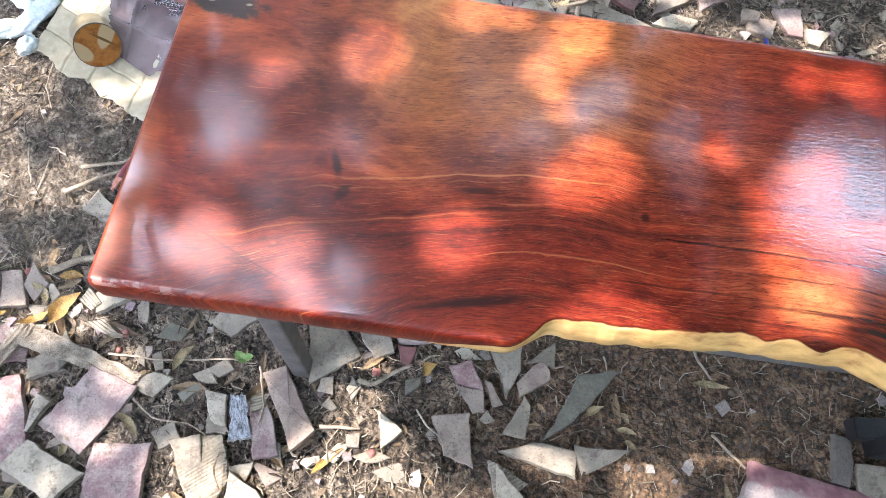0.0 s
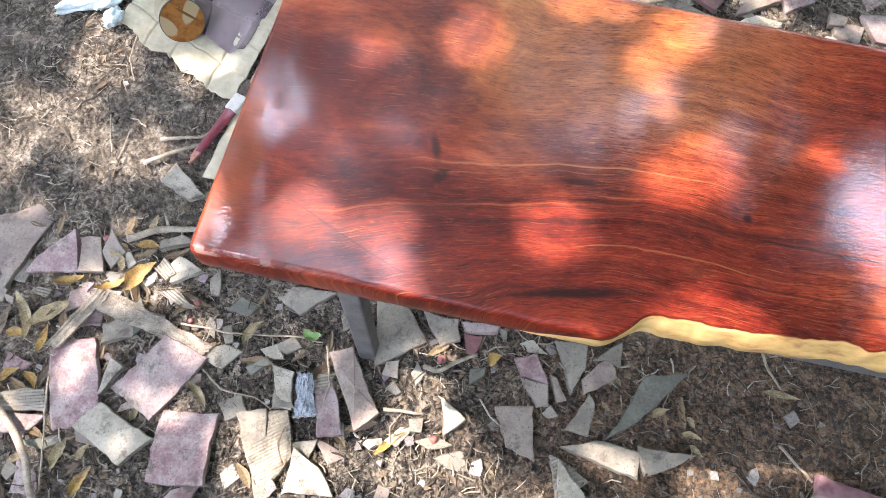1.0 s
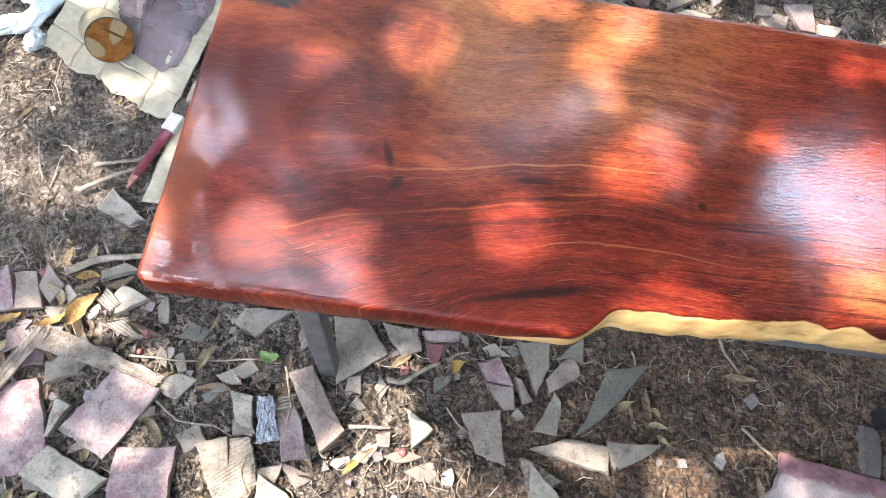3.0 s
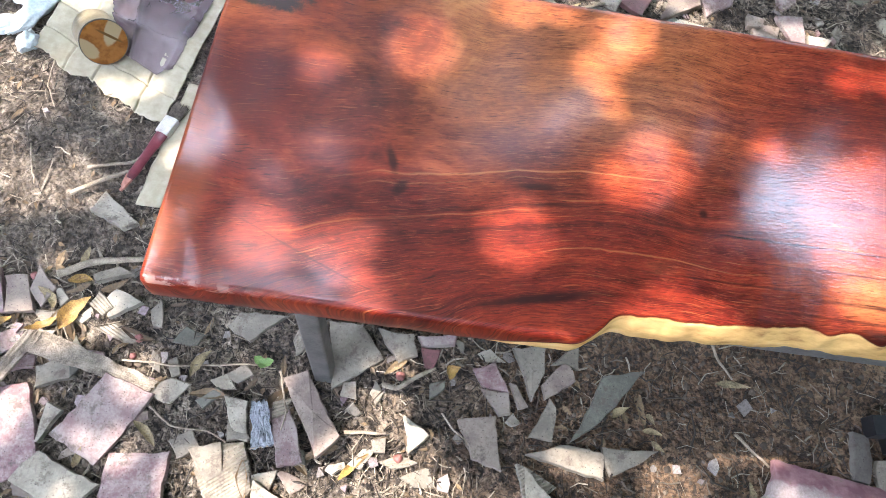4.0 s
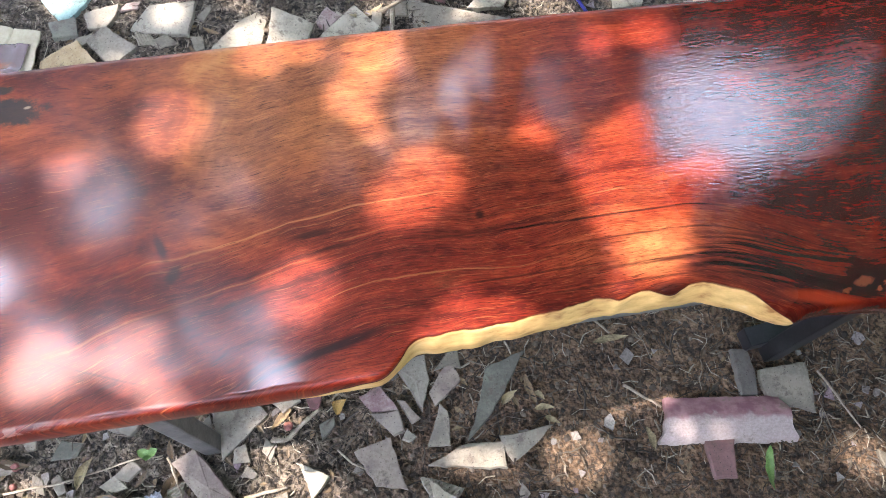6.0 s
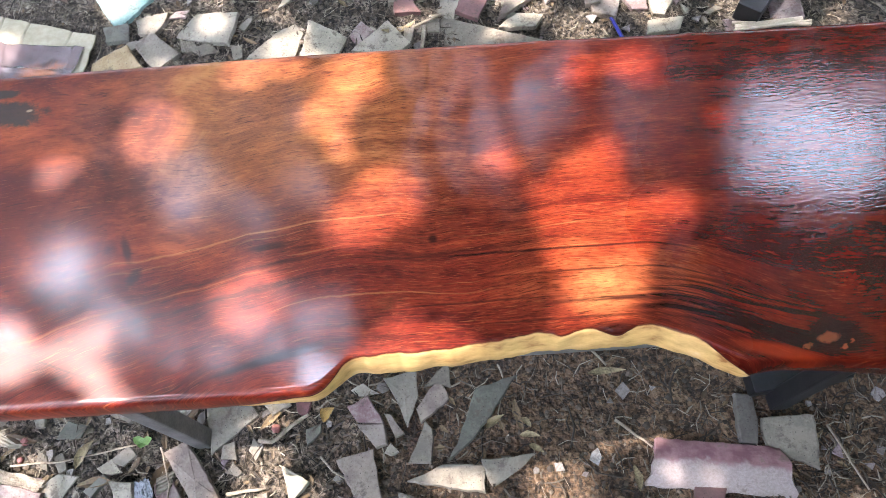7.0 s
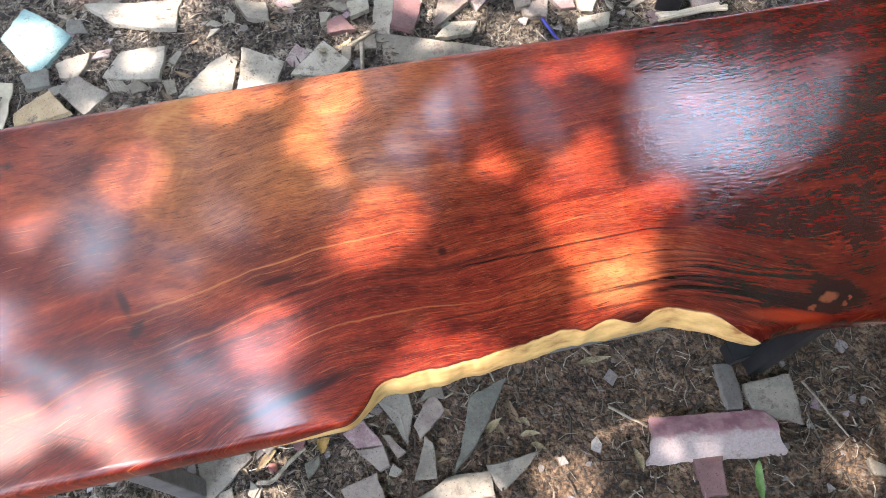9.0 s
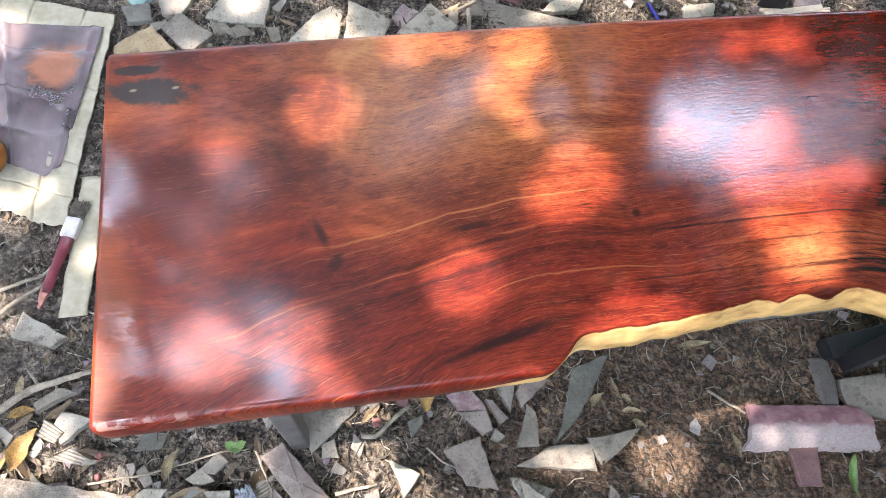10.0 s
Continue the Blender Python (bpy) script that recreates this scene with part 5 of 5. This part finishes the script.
def build_boards():
    bar("metal_bar", (1.082, 0.385, 0.021), (1.30, 0.66, 0.030), 0.046, 0.040, BLACK, "black square metal bar lying on the soil", "metal bar")
    bar("metal_bar", (0.530, 0.630, 0.020), (0.475, 0.92, 0.024), 0.040, 0.036, BLACK, "black square metal bar lying among tile shards", "metal bar")
    bar("metal_bar", (0.930, -0.296, 0.016), (1.075, -0.283, 0.018), 0.030, 0.030, BLACK, "short black metal bar beside the table leg", "metal bar")
    bar("metal_rod", (1.108, 0.470, 0.020), (1.150, 0.640, 0.024), 0.014, 0.014, BLACK, "thin dark metal rod beside the bar", "metal rod")
    pale = plain("split_wood", (0.50, 0.40, 0.28), (0.68, 0.58, 0.45), 50, 0.8, 0.6, 0.002)
    for y0, y1, w in ((0.366, 0.372, 0.010), (0.376, 0.358, 0.006), (0.358, 0.366, 0.005)):
        bar("wood_splinter", (1.05 + w, y0, 0.014), (1.215 - 3 * w, y1, 0.016), w, 0.006, pale, "pale split wood splinter on the ground", "splinter")
    # split weathered boards over the shards
    for corners, low, high in ((((-0.285, -0.352), (-0.110, -0.384), (-0.100, -0.367), (-0.275, -0.318)), 0.026, 0.013), (((-0.338, -0.415), (-0.318, -0.418), (-0.268, -0.330), (-0.290, -0.322)), 0.014, 0.028)):
        data = sheet(corners, 24, 8, 0.003, lambda u, v, a=low, c=high: a + (c - a) * (u if a > c else v) + 0.0025 * noise.noise((u * 9, v * 3, a * 99)), lambda u, v: (u + 0.03 * noise.noise((v * 7, u, 1)), v + 0.10 * noise.noise((u * 8, v, 2))))
        thing("bark_board", mesh_of("bark_board", *data, GREY_BARK), Matrix(), "thin weathered strip of split wood over tile shards", "wood strip")


build_ridge_piece()
build_boards()


# ---- leaves, twigs, weed ----
LEAF_WORDS = {"yellow_leaf": "fallen yellow leaf, curled and dry", "tan_leaf": "fallen tan dry leaf on soil", "weed_leaf": "fresh green leaf lying on soil"}


def leaf(material, x, y, turn, length, width):
    """A fallen leaf: two cupped halves along a midrib, curled up at the tip."""
    rng = random.Random(int(abs(x * 9973 + y * 31337) * 1000))
    verts, faces = [], []
    rows = 9
    curl, cup = rng.uniform(0.006, 0.020) * length / 0.05, rng.uniform(0.2, 1.1)
    width *= rng.uniform(0.55, 0.9)
    twist = rng.uniform(-0.7, 0.7)
    for i in range(rows + 1):
        f = i / rows
        half = width / 2 * math.sin(math.pi * min(1, f ** 0.8 * 0.98 + 0.02)) + 0.0006
        for w in (-1, -0.5, 0, 0.5, 1):
            verts.append(((f - 0.5) * length, w * half * rng.uniform(0.8, 1.1) + 0.35 * width * math.sin(3 * f), curl * (2 * f - 1) ** 2 + cup * abs(w) * half + twist * w * half * (2 * f - 1) + 0.001 * rng.uniform(-1, 1)))
    for i in range(rows):
        for k in range(4):
            a = i * 5 + k
            faces.append((a, a + 5, a + 6, a + 1))
    name = material.name
    m = Matrix.Translation((x, y, rise(x, y) + 0.007)) @ pose(0, 0, 0, rng.uniform(-14, 14), rng.uniform(-8, 8), turn)
    return thing("leaf", mesh_of("leaf", verts, faces, material, True), m, LEAF_WORDS[name], "leaf", "fallen leaves")


leaf(TAN_LEAF, -0.284, -0.272, -47, 0.045, 0.016)
leaf(YELLOW_LEAF, -0.241, -0.287, 61, 0.060, 0.028)
leaf(YELLOW_LEAF, -0.280, -0.311, 33, 0.044, 0.014)
leaf(TAN_LEAF, -0.253, -0.200, 88, 0.032, 0.014)
leaf(YELLOW_LEAF, -0.345, -0.409, 94, 0.043, 0.018)
leaf(YELLOW_LEAF, -0.216, -0.585, 71, 0.046, 0.018)
leaf(TAN_LEAF, -0.348, -0.368, 40, 0.070, 0.026)
leaf(YELLOW_LEAF, 0.186, -0.448, 48, 0.054, 0.014)
leaf(YELLOW_LEAF, -0.390, -0.412, -6, 0.031, 0.018)
leaf(YELLOW_LEAF, -0.342, -0.469, -42, 0.030, 0.016)
leaf(YELLOW_LEAF, -0.374, -0.467, 52, 0.029, 0.016)
leaf(TAN_LEAF, -0.101, -0.441, -41, 0.045, 0.014)
leaf(TAN_LEAF, -0.390, -0.387, -57, 0.085, 0.018)
leaf(TAN_LEAF, -0.227, -0.547, 67, 0.028, 0.018)
leaf(YELLOW_LEAF, -0.346, -0.318, 27, 0.045, 0.018)
leaf(TAN_LEAF, -0.052, -0.333, 64, 0.046, 0.020)
leaf(TAN_LEAF, -0.258, -0.556, 82, 0.043, 0.022)
leaf(YELLOW_LEAF, -0.490, -0.246, -90, 0.015, 0.020)
leaf(TAN_LEAF, -0.176, -0.481, 88, 0.028, 0.014)
leaf(TAN_LEAF, -0.315, -0.575, 23, 0.028, 0.020)
leaf(YELLOW_LEAF, 0.310, -0.299, 51, 0.026, 0.022)
leaf(TAN_LEAF, 0.557, -0.326, 34, 0.034, 0.014)
leaf(TAN_LEAF, 0.728, -0.261, 3, 0.059, 0.018)
leaf(TAN_LEAF, 0.601, -0.327, -47, 0.019, 0.012)
leaf(TAN_LEAF, 0.605, -0.347, -8, 0.029, 0.012)
leaf(TAN_LEAF, 0.611, -0.366, -30, 0.024, 0.012)
leaf(WEED_LEAF, 0.905, -0.484, -104, 0.061, 0.016)
leaf(TAN_LEAF, 0.748, -0.415, -88, 0.037, 0.014)
leaf(YELLOW_LEAF, 0.237, 0.659, 19, 0.090, 0.020)
leaf(TAN_LEAF, 0.436, 0.416, 20, 0.070, 0.022)
leaf(YELLOW_LEAF, -0.246, -0.237, 5, 0.037, 0.020)
leaf(YELLOW_LEAF, 1.185, 0.474, -52, 0.039, 0.022)



def twig(points, r, label="thin dry twig on soil", name="twig", lift=0.008):
    pts = [Vector((x, y, rise(x, y) + lift + r)) for x, y in points]
    fine = []
    for i in range(len(pts) - 1):
        for k in range(5):
            f = k / 5
            q = pts[i].lerp(pts[i + 1], f)
            fine.append(q + Vector((0.002 * noise.noise(q * 60), 0.002 * noise.noise(q * 60 + Vector((5, 5, 5))), 0.003 * noise.noise(q * 30))))
    fine.append(pts[-1])
    verts, faces = tube(fine, [r * (1 - 0.4 * i / len(fine)) for i in range(len(fine))], 7)
    return thing(name, mesh_of(name, verts, faces, TWIG, True), Matrix(), label, "twig", "twigs and stems on the ground")


twig([(-0.40, -0.49), (-0.369, -0.511), (-0.327, -0.539), (-0.293, -0.573), (-0.267, -0.615), (-0.25, -0.70)], 0.007, "bent pale branch lying on the soil", "branch", 0.02)
twig([(-0.312, -0.459), (-0.292, -0.519), (-0.262, -0.606)], 0.0018, lift=0.02)
twig([(-0.158, -0.343), (-0.086, -0.341), (0.014, -0.324), (0.053, -0.324)], 0.0018)
twig([(0.061, -0.329), (0.081, -0.383), (0.077, -0.43), (0.042, -0.441)], 0.0015, lift=0.014)
twig([(-0.101, -0.403), (-0.07, -0.425), (-0.02, -0.424), (0.009, -0.436)], 0.0015, lift=0.014)
twig([(0.166, -0.402), (0.223, -0.397)], 0.003)
twig([(1.031, -0.358), (1.064, -0.45)], 0.002)
twig([(0.731, -0.331), (0.778, -0.373)], 0.0025)
twig([(0.700, -0.20), (0.712, -0.226), (0.73, -0.25)], 0.0025)
twig([(0.208, -0.329), (0.228, -0.333), (0.261, -0.309), (0.281, -0.296)], 0.004)
twig([(0.487, 0.425), (0.476, 0.350)], 0.005)
twig([(0.460, 0.424), (0.519, 0.455)], 0.004)
twig([(-0.30, -0.05), (-0.24, -0.03), (-0.20, 0.01)], 0.003)
twig([(-0.31, -0.10), (-0.26, -0.06), (-0.215, -0.035)], 0.004)
twig([(-0.285, -0.232), (-0.240, -0.205), (-0.195, -0.196), (-0.160, -0.188)], 0.006, "weathered stick lying under the table end", lift=0.006)
twig([(-0.42, 0.16), (-0.41, 0.09), (-0.385, 0.05)], 0.0016)
twig([(-0.40, -0.02), (-0.385, -0.06), (-0.37, -0.09)], 0.0016)


def build_weed():
    weed = holder("weed", Matrix.Translation((0.035, -0.322, rise(0.035, -0.322))), "small bright green weed seedling in soil", "weed")
    part("stem", tube([(0, 0, -0.004), (0.001, 0.002, 0.010), (0, 0, 0.018)], 0.0012, 6), WEED_LEAF, weed)
    for turn, long in ((20, 0.017), (150, 0.016), (265, 0.009), (85, 0.008)):
        verts, faces = [], []
        for i in range(7):
            f = i / 6
            half = 0.0060 * math.sin(math.pi * min(1, f * 0.95 + 0.05)) + 0.0004
            for w in (-1, 0, 1):
                verts.append((f * long, w * half, 0.0015 * abs(w) + 0.004 * math.sin(2 * f)))
        for i in range(6):
            for k in range(2):
                a = i * 3 + k
                faces.append((a, a + 3, a + 4, a + 1))
        smooth(part("leaf_blade", (verts, faces), WEED_LEAF, weed, "", pose(0, 0, 0.017, 0, -8, turn)))


build_weed()


def build_seeds():
    pink = plain("pink_seed", (0.16, 0.055, 0.045), (0.27, 0.11, 0.09), 120, 0.6, 0.5, 0.001)
    for x, y, r in ((-0.146, -0.308, 0.0065), (-0.148, -0.335, 0.005), (-0.319, -0.237, 0.006), (0.245, -0.428, 0.0065), (0.232, -0.313, 0.007)):
        bm = bmesh.new()
        bmesh.ops.create_icosphere(bm, subdivisions=3, radius=r)
        for v in bm.verts:
            v.co *= 1 + 0.25 * noise.noise(v.co * 160 + Vector((x * 50, 0, 0)))
        me = bpy.data.meshes.new("seed")
        bm.to_mesh(me)
        bm.free()
        me.materials.append(pink)
        thing("seed", me, Matrix.Translation((x, y, rise(x, y) + r * 0.8)), "small pinkish dried seed on soil", "seed", "fallen seeds")


build_seeds()


# ---- loose litter ----
def scatter(name, count, make, density, label, category, material, seed):
    rng = random.Random(seed)
    verts, faces = [], []
    while count:
        x, y = rng.uniform(-0.75, 1.45), rng.uniform(-0.72, 1.05)
        if rng.random() > density(x, y) or (-0.42 < x < -0.17 and 0.10 < y < 0.50):
            continue
        count -= 1
        v, f = make(rng)
        m = Matrix.Translation((x, y, rise(x, y))) @ pose(0, 0, 0, 0, 0, rng.uniform(0, 360))
        k = len(verts)
        verts += [m @ Vector(p) for p in v]
        faces += [tuple(i + k for i in q) for q in f]
    thing(name, mesh_of(name, verts, faces, material), Matrix(), label, category, kind="stuff")


def make_straw(rng):
    long, r = rng.uniform(0.006, 0.030) * (2.2 if rng.random() < 0.14 else 1), rng.uniform(0.0004, 0.0012) * (1.6 if rng.random() < 0.1 else 1)
    z, tip, bow = rng.uniform(0.001, 0.005), rng.uniform(-0.002, 0.006), rng.uniform(-0.2, 0.2) * long
    return tube([(-long / 2, 0, z), (0, bow, z + 0.5 * tip + 0.001), (long / 2, 0, z + tip)], [r, r, r * 0.6], 4, False)


def make_clod(rng):
    r = rng.uniform(0.0010, 0.0042) * (1.6 if rng.random() < 0.08 else 1)
    pts = ((1, 0, 0), (-1, 0, 0), (0, 1, 0), (0, -1, 0), (0, 0, 1), (0, 0, -1), (.6, .6, .5), (-.6, .6, .5), (-.6, -.6, .5), (.6, -.6, .5))
    v = [(r * a * rng.uniform(0.7, 1.3), r * b * rng.uniform(0.7, 1.3), r * (0.3 + 0.7 * c * rng.uniform(0.7, 1.2))) for a, b, c in pts]
    return v, [(4, 6, 7), (4, 7, 8), (4, 8, 9), (4, 9, 6), (6, 0, 2), (6, 2, 7), (7, 2, 1), (7, 1, 8), (8, 1, 3), (8, 3, 9), (9, 3, 0), (9, 0, 6)]


def make_chip(rng):
    r, m = rng.uniform(0.004, 0.013), rng.randint(3, 5)
    rim = [(r * rng.uniform(0.6, 1.2) * math.cos(2 * math.pi * k / m), r * rng.uniform(0.6, 1.2) * math.sin(2 * math.pi * k / m)) for k in range(m)]
    t1, t2, z, h = rng.uniform(-0.3, 0.3), rng.uniform(-0.3, 0.3), rng.uniform(0.001, 0.004), rng.uniform(0.002, 0.005)
    v = [(a, b, z + t1 * a + t2 * b) for a, b in rim] + [(a * 0.96, b * 0.96, z + h + t1 * a + t2 * b) for a, b in rim]
    return v, [tuple(range(m, 2 * m))] + [(k, (k + 1) % m, m + (k + 1) % m, m + k) for k in range(m)]


def make_crumb(rng):
    s = rng.uniform(0.003, 0.010)
    z = rng.uniform(0.001, 0.006)
    return [(-s, 0, z), (-0.2 * s, 0.4 * s, z + 0.3 * s), (s, 0.1 * s, z + rng.uniform(0, 0.5) * s), (-0.1 * s, -0.45 * s, z + 0.25 * s)], [(0, 1, 2), (0, 2, 3)]


def litter(x, y):
    """More straw on the open and far sides, little on the bare trodden soil."""
    bare = step(x, 0.40, 0.62) * (1 - step(y, -0.20, 0.0)) * (1 - step(x, 0.90, 1.05))
    patch = 0.55 + 0.6 * noise.noise((x * 6, y * 6, 9))
    return max(0.05, patch) * (1 - 0.5 * bare)


scatter("straw_litter", 26000, make_straw, litter, "dry straw and twig litter over the soil", "straw", STRAW, 21)
scatter("soil_clods", 17000, make_clod, lambda x, y: 0.6 + 0.4 * noise.noise((x * 5, y * 5, 3)), "small brown soil clods and grit", "clods", CLOD, 22)
scatter("tile_chips", 480, make_chip, lambda x, y: litter(x, y) * (0.12 if x < -0.22 and y > -0.22 else 1.0), "small chips of broken tile on soil", "tile chips", CHIP, 23)
scatter("leaf_crumbs", 1600, make_crumb, litter, "crumbled dry leaf bits on soil", "leaf bits", DRY, 24)


def make_dry_leaf(rng):
    s, curl = rng.uniform(0.010, 0.026), rng.uniform(0.2, 0.9)
    z = rng.uniform(0.003, 0.009)
    verts, faces = [], []
    for i in range(6):
        f = i / 5
        half = 0.30 * s * math.sin(math.pi * (0.08 + 0.84 * f)) * rng.uniform(0.7, 1.2)
        for w in (-1, 0, 1):
            verts.append(((2 * f - 1) * s, w * half + 0.15 * s * math.sin(2.5 * f), z + curl * abs(w) * half + 0.25 * curl * s * (2 * f - 1) ** 2))
    for i in range(5):
        for k in range(2):
            a = i * 3 + k
            faces.append((a, a + 3, a + 4, a + 1))
    return verts, faces


def leafy(x, y):
    return litter(x, y) * (1.0 if x < 0.15 and y < -0.18 else 0.06)


scatter("dry_leaf_litter", 190, make_dry_leaf, leafy, "small brown curled dry leaves over soil", "dry leaves", DRY, 25)
